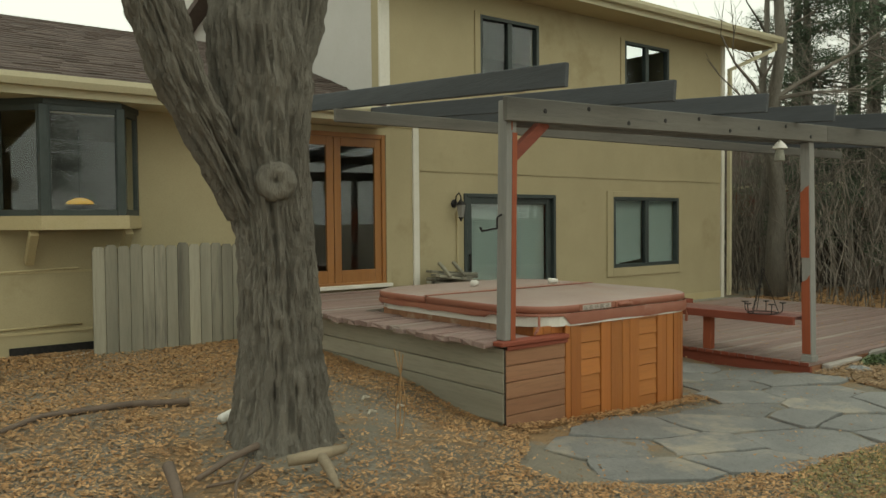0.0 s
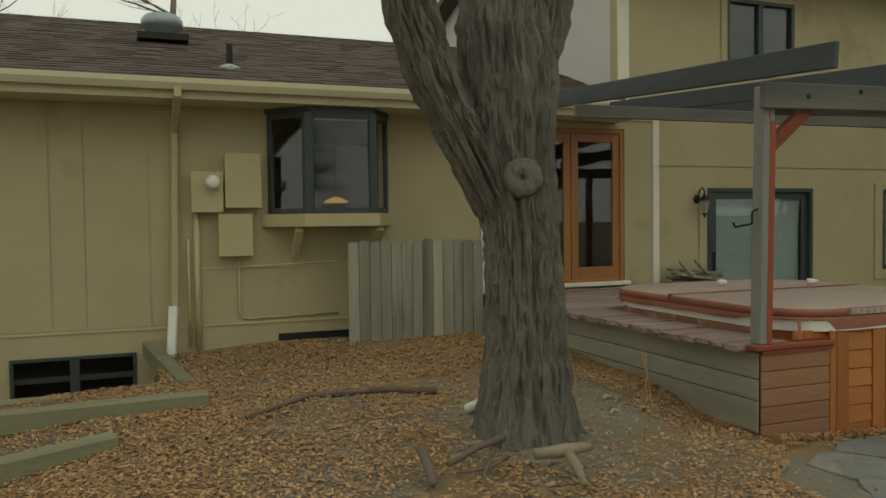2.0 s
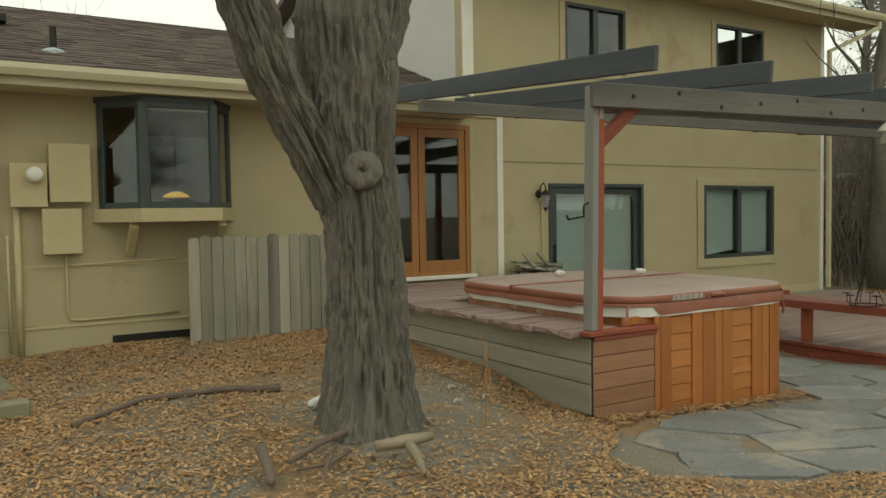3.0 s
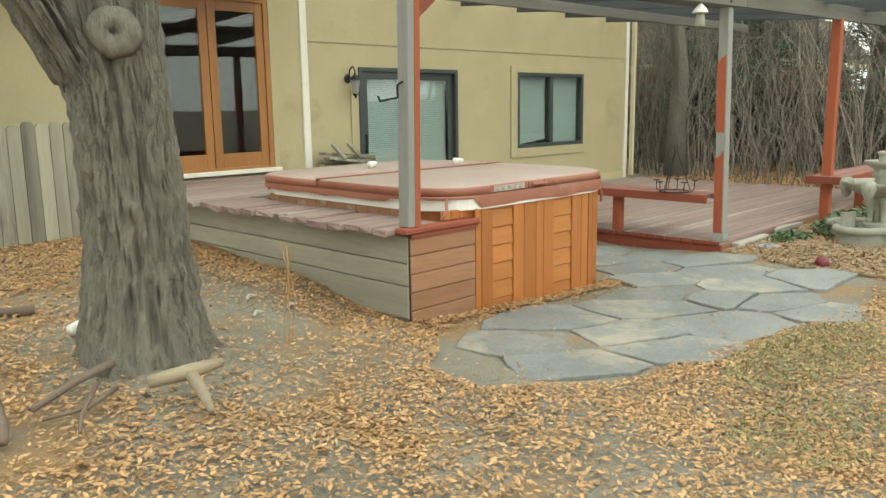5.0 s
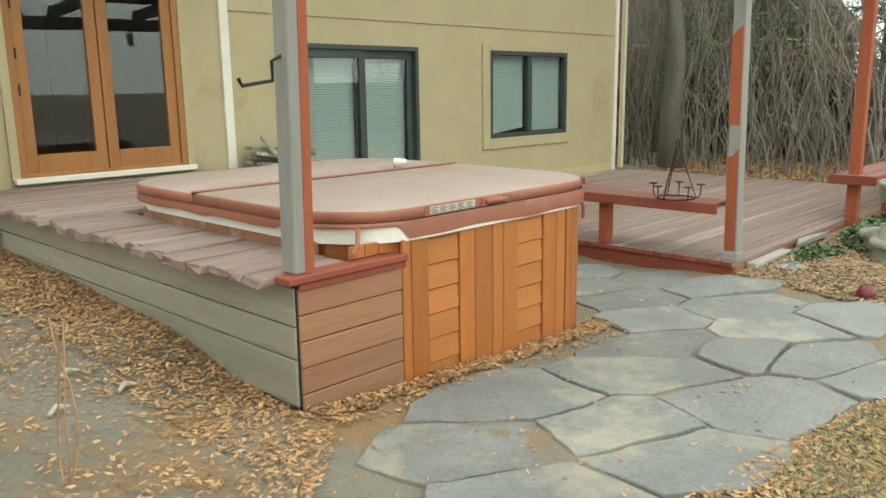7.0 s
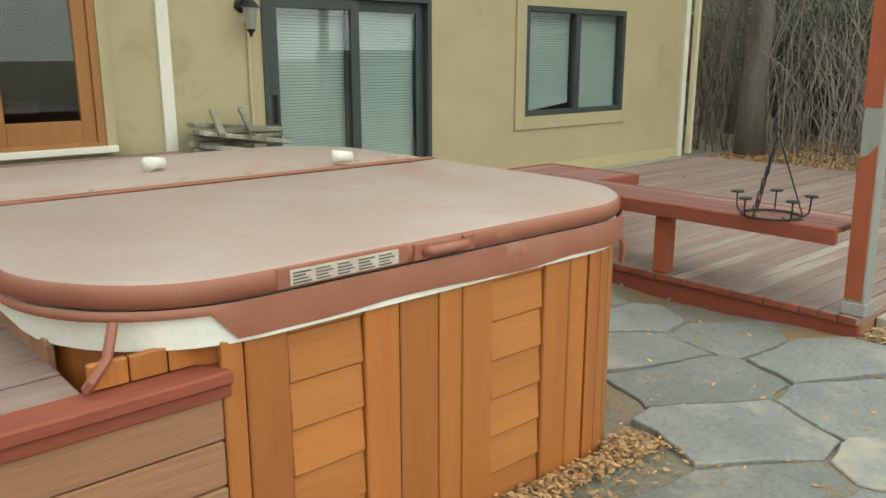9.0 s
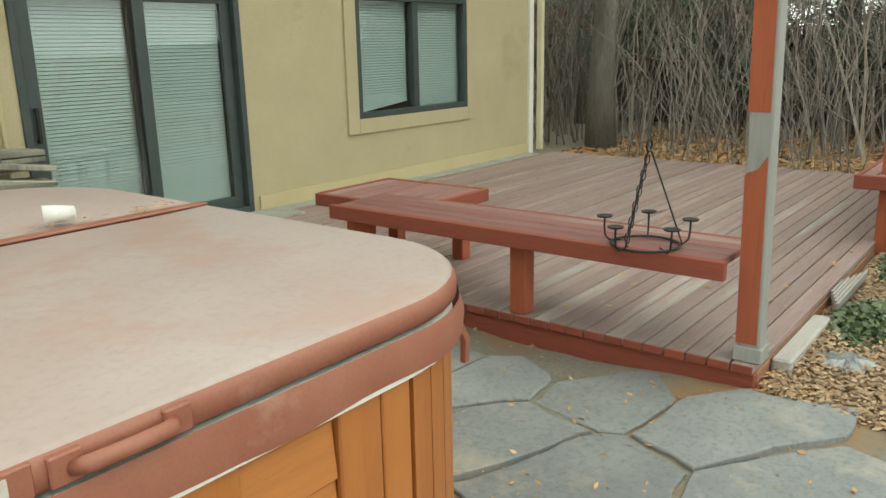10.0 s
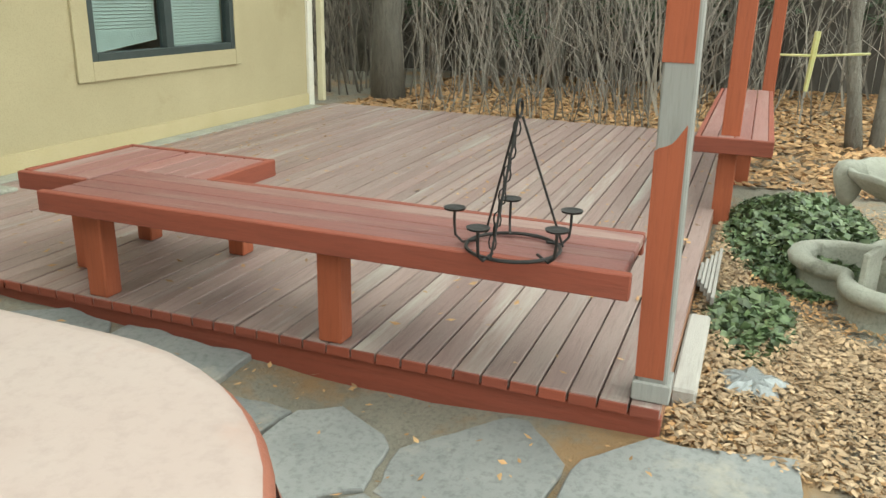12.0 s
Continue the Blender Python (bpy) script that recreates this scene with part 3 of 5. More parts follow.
def slanted(x0, y0, x1, y1, z0, z1, w, t, parent):
    d = math.hypot(x1 - x0, y1 - y0)
    m = Matrix.Translation((x0, y0, 0)) @ pose(0, 0, 0, 0, 0, math.degrees(math.atan2(y1 - y0, x1 - x0)))
    bm = bmesh.new()
    for r in ((0, 0, z0, w, t, z1), (d - w, 0, z0, d, t, z1), (w, 0, z0, d - w, t, z0 + w), (w, 0, z1 - w, d - w, t, z1)):
        box(bm, *r, bevel=0.004, m=m)
    sash = part("sash", bm, FRAME, parent)
    bm = bmesh.new()
    box(bm, w, t * 0.45, z0 + w, d - w, t * 0.45 + 0.006, z1 - w, m=m)
    g = part("pane", bm, GLASS, sash, "clear reflecting glass")
    g.visible_shadow = False


slanted(BX0, WY - 0.02, FX0 - 0.02, BY, 1.80, 2.87, 0.06, 0.05, bay)
slanted(FX0 + 0.0, BY, FX1 + 0.0, BY, 1.80, 2.87, 0.06, 0.05, bay)
slanted(FX1 + 0.02, BY, BX1, WY - 0.02, 1.80, 2.87, 0.06, 0.05, bay)
for x in (FX0 - 0.02, FX1 - 0.03):
    part("corner_post", boxes((x - 0.025, BY - 0.015, 1.80, x + 0.055, BY + 0.06, 2.87), bevel=0.005), FRAME, bay)
for x in (2.14, 3.02):
    bm = bmesh.new()
    beam(bm, (x, WY - 0.03, 1.34), (x, BY + 0.08, 1.645), 0.08, 0.09)
    part("bracket", bm, TRIM_TAN, bay, "tan timber bracket")
lamp_in = thing("pendant_lamp", 3.12, 11.6, 1.98, "yellow glass pendant lamp lit inside the kitchen", "lamp")
part("shade", lathe(bmesh.new(), 3.12, 11.6, [(0.05, 2.05), (0.14, 2.01), (0.17, 1.98), (0.16, 1.975)], 20), glowing("lit_amber_shade", (1.0, 0.55, 0.08), 0.8), lamp_in, "glowing amber shade")
part("cord", tube(bmesh.new(), [(3.12, 11.6, 2.05), (3.12, 11.6, 2.92)], 0.006, 6), IRON_AND_SHADE, lamp_in)

# ---- upper deck round the hot tub ----
DZ, TUB_LEFT = 0.83, 4.82
deck_up = thing("upper_deck", 5.6, 7.2, 0.3, "raised worn red wooden deck beside the hot tub", "deck", kind="structure")
part("joists", boxes((4.50, 5.14, 0.1, 4.54, 9.5, 0.78), (4.54, 7.54, 0.1, 6.90, 7.58, 0.78), (6.86, 7.54, 0.05, 6.90, 9.5, 0.78)), SKIRT_Y, deck_up, "grey framing")
for i, (z0, z1) in enumerate(((0.22, 0.435), (0.442, 0.587), (0.594, 0.77))):
    part("skirt_board", boxes((4.465 + 0.004 * i, 5.10, z0, 4.498, 9.3, z1), bevel=0.004), SKIRT_Y, deck_up)
part("corner_joint", boxes((4.479, 5.092, 0.2, 4.4865, 5.0995, 0.77)), IRON_AND_SHADE, deck_up, "dark gap at the corner")
for i in range(5):
    z = 0.15 + i * 0.1235
    part("front_board", boxes((4.487, 5.085 + 0.003 * (i % 2), z, 5.112, 5.13, z + 0.119), bevel=0.005), SKIRT_X, deck_up)
part("red_cap", boxes((4.42, 5.055, 0.792, 5.13, 5.16, 0.828), bevel=0.006), RED_X, deck_up, "red cap board")
part("red_trim", boxes((4.487, 5.072, 0.757, 5.13, 5.083, 0.790), bevel=0.003), RED_X, deck_up, "red trim below the cap")
rng = random.Random(8)
y = 5.165
while y < 9.36:
    w = rng.choice((0.125, 0.138, 0.138, 0.142))
    right = TUB_LEFT if y < 7.48 else 6.90
    x0 = 4.375 - rng.uniform(0.0, 0.075)
    me = boxes((x0, y, DZ - 0.04 - rng.uniform(0, 0.008), right, y + w, DZ + rng.uniform(-0.006, 0.006)), bevel=0.005)
    for v in me.verts:
        if v.co.x < 4.45:
            v.co.x += rng.uniform(-0.012, 0.012)
            v.co.z += rng.uniform(-0.010, 0.002)
    part("board", me, DECK_X, deck_up)
    y += w + 0.008

# ---- hot tub ----
tub = thing("hot_tub", 5.93, 6.3, 0.1, "square cedar-clad hot tub with rounded corners and a brown vinyl cover", "hot tub")
TX0, TY0, TX1, TY1, TR = 4.80, 5.075, 6.92, 7.46, 0.42
part("cabinet", prism(bmesh.new(), rounded(TX0 + 0.03, TY0 + 0.03, TX1 - 0.03, TY1 - 0.03, TR), 0.04, 0.90), CEDAR, tub, "orange cedar cabinet", smooth=False)
part("shell_rim", prism(bmesh.new(), rounded(TX0 - 0.005, TY0 - 0.005, TX1 + 0.005, TY1 + 0.005, TR + 0.02), 0.885, 0.975, 0.01), WHITE_PLASTIC, tub, "white acrylic rim")


def cladding(x, w, y, z0, z1, name, material, t=0.02):
    part(name, boxes((x, y - t, z0, x + w, y, z1), bevel=0.004), material, tub)


fy = TY0 + 0.03
x = 5.114
rng = random.Random(5)
layout = (("stave", 0.062), ("stave", 0.122), ("panel", 0.235), ("stave", 0.122), ("stave", 0.146), ("stave", 0.095), ("stave", 0.13), ("panel", 0.242), ("stave", 0.129), ("stave", 0.096))
for kind, w in layout:
    if kind == "stave":
        cladding(x, w - 0.004, fy, 0.05, 0.893, "stave", CEDAR, 0.022)
    else:
        for i in range(7):
            z = 0.07 + i * 0.133
            top = min(z + 0.129, 0.893)
            bm = boxes((x, fy - 0.016, z, x + w - 0.004, fy, top), bevel=0.003)
            for v in bm.verts:
                if v.co.y < fy - 0.01 and v.co.z > z + 0.015:
                    v.co.y += 0.010 * (v.co.z - z) / 0.129
            part("panel_slat", bm, CEDAR_X, tub)
    x += w
# staves round the right-hand corner and flank
for k in range(9):
    a0, a1 = radians(-90 + k * 10.0), radians(-90 + (k + 1) * 10.0 - 0.6)
    cx, cy, r0, r1 = TX1 - TR, TY0 + TR, TR - 0.03, TR - 0.008
    bm = bmesh.new()
    prism(bm, [(cx + r0 * math.cos(a0), cy + r0 * math.sin(a0)), (cx + r1 * math.cos(a0), cy + r1 * math.sin(a0)), (cx + r1 * math.cos(a1), cy + r1 * math.sin(a1)), (cx + r0 * math.cos(a1), cy + r0 * math.sin(a1))], 0.05, 0.893)
    part("stave", bm, CEDAR, tub)
for k in range(12):
    y = TY0 + TR + k * 0.12
    part("stave", boxes((TX1 - 0.03, y, 0.05, TX1 - 0.008, y + 0.116, 0.893), bevel=0.003), CEDAR, tub)
for k in range(14):
    y = TY0 + 0.30 + k * 0.13
    part("stave", boxes((TX0 + 0.008, y, 0.6, TX0 + 0.03, y + 0.126, 0.893), bevel=0.003), SKIRT_X, tub)
for k in range(3):
    part("stave", boxes((TX0 + 0.03 + k * 0.09, fy + 0.03, 0.832, TX0 + 0.116 + k * 0.09, fy + 0.05, 0.893), bevel=0.003), CEDAR, tub)

cover = thing("tub_cover", 5.93, 6.3, 0.95, "dusty brown vinyl hot tub cover folded in two halves", "tub cover")


def half_cover(y0, y1, front):
    bm = bmesh.new()
    full = rounded(4.76, 5.085, 6.965, 7.50, 0.46, 12)
    outline = []
    for x, y in full:
        outline.append((x, min(max(y, y0), y1)))
    clean = [p for i, p in enumerate(outline) if math.dist(p, outline[i - 1]) > 1e-4]
    n = len(clean)
    cx, cy = 5.93, (y0 + y1) / 2
    rows = []
    for k, z in ((0.012, 0.984), (-0.006, 0.992), (-0.006, 1.030), (0.006, 1.044), (0.03, 1.050)):
        row = []
        for x, y in clean:
            d = math.hypot(x - cx, y - cy)
            row.append(bm.verts.new((x - (x - cx) / d * k, y - (y - cy) / d * k, z + 0.004 * noise.noise((x * 3, y * 3, z)))))
        rows.append(row)
    for ri, (r0, r1) in enumerate(zip(rows, rows[1:])):
        for i in range(n):
            bm.faces.new((r0[i], r0[(i + 1) % n], r1[(i + 1) % n], r1[i])).material_index = 0 if ri < 3 else 1
    mid = bm.verts.new((cx, cy, 1.060))
    for i in range(n):
        bm.faces.new((rows[-1][i], rows[-1][(i + 1) % n], mid)).material_index = 1
    return part("cover_half", bm, [VINYL, VINYL_TOP], cover, smooth=True)


front_half = half_cover(5.0, 6.435, True)
back_half = half_cover(6.455, 7.6, False)
part("seam_flap", boxes((TX0 - 0.04, 6.42, 1.050, TX1 + 0.03, 6.47, 1.059), bevel=0.003), VINYL, cover, "brown hinge seam")
# the hanging skirt of the cover, torn open by the corner so that the rim shows
bm = bmesh.new()
sk = rounded(4.765, 5.07, 6.96, 7.505, 0.45, 12)
path = []
for i in range(len(sk)):
    a, b = Vector((*sk[i], 0)), Vector((*sk[(i + 1) % len(sk)], 0))
    for k in range(max(1, int((b - a).length / 0.06))):
        path.append(a.lerp(b, k / max(1, int((b - a).length / 0.06))))
prev = None
for p in path + path[:1]:
    open_gap = p.y < 5.25 and p.x < 5.15 or p.x < 4.9 and p.y < 5.6
    drop = 0.022 if open_gap else (0.05 if p.x < 4.9 else 0.09) + 0.012 * noise.noise((p.x * 4, p.y * 4, 0))
    out = 0.012 * noise.noise((p.x * 5, p.y * 5, 7)) + 0.012
    away = Vector((p.x - 5.93, p.y - 6.3, 0)).normalized()
    col = [bm.verts.new(p + Vector((0, 0, 0.986))), bm.verts.new(p + away * out + Vector((0, 0, 0.986 - drop * 0.5))), bm.verts.new(p + away * out * 0.6 + Vector((0, 0, 0.986 - drop)))]
    if prev:
        for k in range(2):
            bm.faces.new((prev[k], col[k], col[k + 1], prev[k + 1]))
    prev = col
part("skirt", bm, VINYL, cover, "hanging brown vinyl skirt", smooth=True)
ly = 5.079
label_part = part("warning_label", boxes((5.304, ly - 0.004, 0.996, 5.644, ly + 0.012, 1.036)), surface("faded_label", (0.52, 0.47, 0.42), (0.44, 0.36, 0.31), 25, 0.6, 0.0), cover, "faded white printed label")
for k in range(4):
    for a in range(5):
        part("print_line", boxes((5.312 + a * 0.066, ly - 0.006, 1.0005 + k * 0.0085, 5.312 + a * 0.066 + 0.052 - 0.008 * ((k + a) % 3), ly - 0.0035, 1.004 + k * 0.0085)), GREY_X, label_part)
part("label_pocket", boxes((5.27, ly - 0.001, 0.990, 5.68, ly + 0.012, 1.043), bevel=0.002), VINYL, cover, "stitched label pocket")
handle = part("handle", tube(bmesh.new(), [(5.735, ly, 1.012), (5.75, ly - 0.020, 1.016), (5.82, ly - 0.026, 1.018), (5.885, ly - 0.020, 1.016), (5.90, ly, 1.012)], 0.015, 8), VINYL, cover, "stitched vinyl handle", smooth=True)
for x in (5.70, 5.885):
    part("handle_patch", boxes((x, ly - 0.006, 0.990, x + 0.05, ly + 0.01, 1.040), bevel=0.003), VINYL, cover)
part("strap", tube(bmesh.new(), [(4.90, 5.16, 0.97), (4.87, 5.13, 0.90), (4.83, 5.12, 0.86), (4.82, 5.13, 0.842)], 0.012, 6), VINYL, cover, "loose brown strap")
part("strap", tube(bmesh.new(), [(6.80, 5.20, 0.93), (6.84, 5.19, 0.84), (6.85, 5.20, 0.77)], 0.013, 6), VINYL, cover, "loose brown strap")
for x, y, s in ((5.66, 6.86, 1), (6.42, 6.55, -1)):
    solid("foam_cap", tube(bmesh.new(), [(x, y, 1.090), (x + 0.04, y + 0.02 * s, 1.092), (x + 0.085, y + 0.03 * s, 1.088)], [0.034, 0.028, 0.024], 12), WHITE_PLASTIC, "small cream plastic cap lying on the tub cover", "cap", smooth=True)

# ---- lower deck ----
LZ = 0.205
deck_low = thing("lower_deck", 11.5, 7.2, 0.05, "wide worn red wooden deck along the house", "deck", kind="structure")
part("fascia", boxes((8.625, 4.935, 0.02, 8.665, 9.45, 0.162), bevel=0.005), RED_Y, deck_low, "red fascia board")
part("side_fascia", boxes((8.665, 4.935, 0.02, 14.35, 4.975, 0.162), bevel=0.005), SKIRT_X, deck_low)
# a black slab paints the shade seen between the deck boards
part("sub_frame", boxes((8.70, 5.05, 0.0, 14.35, 9.45, 0.158)), IRON_AND_SHADE, deck_low, "black slab standing in for the shade below the boards")
part("edge_timber", boxes((8.85, 4.84, 0.05, 9.6, 4.93, 0.17), bevel=0.01), DECK_GREY, deck_low, "pale edging timber")
part("concrete_strip", boxes((9.62, 9.34, 0.10, 14.1, 9.50, 0.215), bevel=0.005), STONE, deck_low, "pale edging along the wall")
rng = random.Random(11)
y = 4.94
while y < 9.34:
    w = 0.096
    part("board", boxes((8.61, y, LZ - 0.04, 14.4, y + w, LZ + rng.uniform(-0.003, 0.003)), bevel=0.004), DECK_X, deck_low)
    part("board_end", boxes((8.60, y + 0.001, LZ - 0.04, 8.6095, y + w - 0.001, LZ - 0.002), bevel=0.002), RED_Y, deck_low, "red painted board end")
    y += w + 0.007
for k in range(5):
    part("board", boxes((9.75 + 0.06 * k, 4.84 + 0.019 * k, LZ - 0.05, 10.54 - 0.07 * k, 4.856 + 0.019 * k, LZ - 0.006 - 0.001 * k), bevel=0.002), DECK_GREY, deck_low, "bare grey board")

# ---- benches ----


def bench_run(name, label, boards, fascias, legs, material):
    bx = thing(name, boards[0][0], boards[0][1], LZ, label, "bench", "deck benches")
    for b in boards:
        part("seat_board", boxes(b, bevel=0.005), material, bx)
    for b, mt in fascias:
        part("apron", boxes(b, bevel=0.004), mt, bx, "red apron")
    for b in legs:
        part("leg", boxes(b, bevel=0.006), RED_Z, bx)
    return bx


SZ0, SZ1 = 0.592, 0.675
bench_run("deck_bench", "long red wooden deck bench with a corner return",
          [(8.560 + k * 0.108, 5.09, SZ1 - 0.038, 8.560 + k * 0.108 + 0.103, 7.42, SZ1) for k in range(4)],
          [((8.520, 5.065, SZ0, 8.557, 7.45, SZ1 + 0.002), RED_Y), ((8.995, 5.09, SZ0, 9.03, 6.94, SZ1 - 0.002), RED_Y)],
          [(8.62, 6.115, LZ, 8.71, 6.215, SZ1 - 0.04), (8.62, 7.24, LZ, 8.71, 7.34, SZ1 - 0.04)], BENCH_Y)
bench_run("deck_bench", "short red wooden deck bench return in the corner",
          [(8.997, 6.985 + k * 0.112, SZ1 - 0.038, 9.45, 6.985 + k * 0.112 + 0.107, SZ1 - 0.002) for k in range(4)] + [(8.80, 7.455 + k * 0.112, SZ1 - 0.038, 9.45, 7.455 + k * 0.112 + 0.107, SZ1 - 0.004) for k in range(3)],
          [((8.997, 6.945, SZ0, 9.49, 6.98, SZ1), RED_X), ((8.80, 7.795, SZ0 + 0.01, 9.45, 7.83, SZ1), RED_X), ((9.455, 6.985, SZ0, 9.488, 7.83, SZ1 - 0.001), RED_Y), ((8.762, 7.455, SZ0, 8.797, 7.83, SZ1 - 0.003), RED_Y)],
          [(9.33, 7.05, LZ, 9.42, 7.14, SZ1 - 0.04), (9.33, 7.62, LZ, 9.42, 7.71, SZ1 - 0.04), (8.87, 7.55, LZ, 8.96, 7.66, SZ1 - 0.04)], BENCH_X)
bench_run("deck_bench", "long red wooden bench along the deck edge",
          [(11.26, 4.685 + k * 0.096, SZ1 - 0.038, 14.1, 4.685 + k * 0.096 + 0.091, SZ1) for k in range(4)],
          [((11.22, 4.65, SZ0 - 0.01, 11.257, 5.10, SZ1 + 0.002), RED_Y), ((11.26, 4.648, SZ0 - 0.01, 14.1, 4.683, SZ1 - 0.001), RED_X), ((11.26, 5.07, SZ0 - 0.01, 14.1, 5.10, SZ1 - 0.001), RED_X)],
          [(13.9, 4.76, 0.05, 13.99, 4.94, SZ1 - 0.06), (12.6, 4.76, 0.05, 12.69, 4.94, SZ1 - 0.06)], BENCH_X)

# ---- pergola ----
pergola = thing("pergola", 7.5, 5.0, 0.18, "weathered timber pergola with part-red posts", "pergola")
P1, P2, P3, P4 = (4.53, 5.14), (8.70, 4.98), (11.40, 4.90), (14.25, 4.69)


def post(x, y, z0, z1, reds, lean, s=0.05):
    """A weathered post with red-stained stretches wrapped round part of it; lean shifts its top."""
    def tilt(bm):
        for v in bm.verts:
            k = (v.co.z - z0) / (z1 - z0)
            v.co.x += lean[0] * k
            v.co.y += lean[1] * k
        return bm
    p = part("post", tilt(boxes((x - s, y - s, z0, x + s, y + s, z1), bevel=0.006)), GREY_Z, pergola, "weathered post")
    for x0, y0, x1, y1, a, b in reds:
        bm = boxes((x + s * x0, y + s * y0, a, x + s * x1, y + s * y1, b))
        bmesh.ops.subdivide_edges(bm, edges=[e for e in bm.edges if abs(e.verts[0].co.z - e.verts[1].co.z) < 1e-6], cuts=6, use_grid_fill=True)
        for v in bm.verts:
            if abs(v.co.z - b) < 1e-5 and b < 2.2:
                v.co.z += 0.035 * noise.noise((v.co.x * 20, v.co.y * 20, b * 3)) - (v.co.y - y) * 0.9
        part("red_face", tilt(bm), RED_Z, p, "red stained face")


post(*P1, 0.829, 2.60, ((0.12, -1.06, 1.06, 1.06, 0.83, 2.36), (-0.1, -1.05, 0.12, 0.9, 2.38, 2.58)), (0.035, 0.0))
post(*P2, 0.207, 2.50, ((-1.06, -0.75, 1.03, 1.06, 0.29, 1.08), (-1.06, -0.75, 1.03, 1.06, 1.30, 2.02)), (0.0, 0.045))
for p in (P3, P4):
    part("post", boxes((p[0] - 0.055, p[1] - 0.055, 0.08, p[0] + 0.055, p[1] + 0.055, 2.56), bevel=0.006), RED_Z, pergola, "red stained post")
for name, a, b, h in (("front_beam", (4.47, 5.068, 2.525), (8.95, 4.955, 2.60), 0.175), ("rear_beam", (4.60, 5.215, 2.50), (8.95, 5.10, 2.58), 0.16), ("front_beam", (8.953, 4.955, 2.60), (14.9, 4.75, 2.66), 0.175)):
    bm = bmesh.new()
    beam(bm, a, b, 0.045, h)
    part(name, bm, GREY_X, pergola)
for k in range(9):
    x = 4.85 + 0.47 * k
    bm = lathe(bmesh.new(), 0, 0, [(0.018, 0), (0.02, 0.004), (0.012, 0.006)], 10)
    bmesh.ops.transform(bm, matrix=Matrix.Translation((x, 5.0455 - 0.0252 * (x - 4.47), 2.525 + 0.0167 * (x - 4.47) + 0.05 * math.sin(k * 2.1))) @ pose(0, 0, 0, 90), verts=bm.verts)
    part("bolt", bm, IRON_AND_SHADE, pergola, "dark bolt head")
bm = bmesh.new()
beam(bm, (4.56, 5.135, 2.16), (4.93, 5.125, 2.46), 0.075, 0.085)
part("brace", bm, RED_X, pergola, "red corner brace")
part("post_foot", boxes((P2[0] - 0.062, P2[1] - 0.062, 0.207, P2[0] + 0.062, P2[1] + 0.062, 0.275), bevel=0.004), GREY_Z, pergola, "grey post foot")
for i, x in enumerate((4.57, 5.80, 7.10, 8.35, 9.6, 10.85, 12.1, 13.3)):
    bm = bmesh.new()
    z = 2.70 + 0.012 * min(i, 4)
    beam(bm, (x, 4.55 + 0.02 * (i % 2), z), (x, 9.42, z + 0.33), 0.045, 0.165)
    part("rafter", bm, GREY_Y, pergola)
bm = bmesh.new()
beam(bm, (4.3, 7.2, 2.70), (14.0, 7.2, 2.76), 0.045, 0.12)
part("cross_beam", bm, GREY_X, pergola)
hook = solid("hanging_hook", tube(bmesh.new(), [(4.50, 5.14, 1.76), (4.455, 5.14, 1.74), (4.455, 5.14, 1.66), (4.30, 5.13, 1.64), (4.285, 5.13, 1.67)], 0.008, 6), IRON_AND_SHADE, "black iron plant hook on the grey post", "hook")
chime = thing("hanging_bell", 8.08, 4.98, 2.33, "small white hanging lantern below the pergola beam", "lantern")
part("cap", lathe(bmesh.new(), 8.08, 4.98, [(0.0, 2.50), (0.05, 2.45), (0.075, 2.41), (0.06, 2.405)][::-1], 16), WHITE_PLASTIC, chime)
part("body", lathe(bmesh.new(), 8.08, 4.98, [(0.035, 2.405), (0.045, 2.34), (0.05, 2.29), (0.03, 2.28)][::-1], 12), STONE, chime)

# ---- big tree ----


def trunk_mesh(rows, lobes, seed, sides=150, sub=26):
    """A trunk along rows of (x, y, z, radius) with flaring lobes at its foot and vertical furrows."""
    bm, rings = bmesh.new(), []
    fine = []
    for (a, b) in zip(rows, rows[1:]):
        for k in range(sub):
            t = k / sub
            fine.append([p + (q - p) * t for p, q in zip(a, b)])
    fine.append(list(rows[-1]))
    for x, y, z, r in fine:
        ring = []
        for i in range(sides):
            a = 2 * math.pi * i / sides
            ca, sa = math.cos(a), math.sin(a)
            h = max(0.0, 1 - (z - rows[0][2]) / 0.55)
            flare = 1 + lobes * h * h * (0.35 + 0.65 * max(0, math.cos(a * 3 + seed)) + 0.3 * math.cos(a * 5))
            n1 = noise.noise((ca * 2.2 + seed, sa * 2.2, z * 0.9))
            ridge = 1 - 1.6 * abs(noise.noise((ca * 6.2 + seed, sa * 6.2, z * 2.2))) - 0.9 * abs(noise.noise((ca * 13, sa * 13 + seed, z * 6)))
            crack = noise.noise((ca * 14 * r * 3, sa * 14 * r * 3, z * 7 + seed))
            chip = noise.noise((ca * 30 * r, sa * 30 * r, z * 16 + seed))
            rr = r * flare * (1 + 0.07 * n1) + 0.046 * (ridge - 0.45) + 0.014 * crack + 0.008 * chip
            ring.append(bm.verts.new((x + rr * ca, y + rr * sa, z)))
        rings.append(ring)
    for r0, r1 in zip(rings, rings[1:]):
        for i in range(sides):
            bm.faces.new((r0[i], r0[(i + 1) % sides], r1[(i + 1) % sides], r1[i]))
    bm.faces.new(rings[-1])
    return bm


tree = thing("yard_tree", 2.70, 5.11, 0.40, "large old tree with furrowed grey bark and a round knot", "tree")
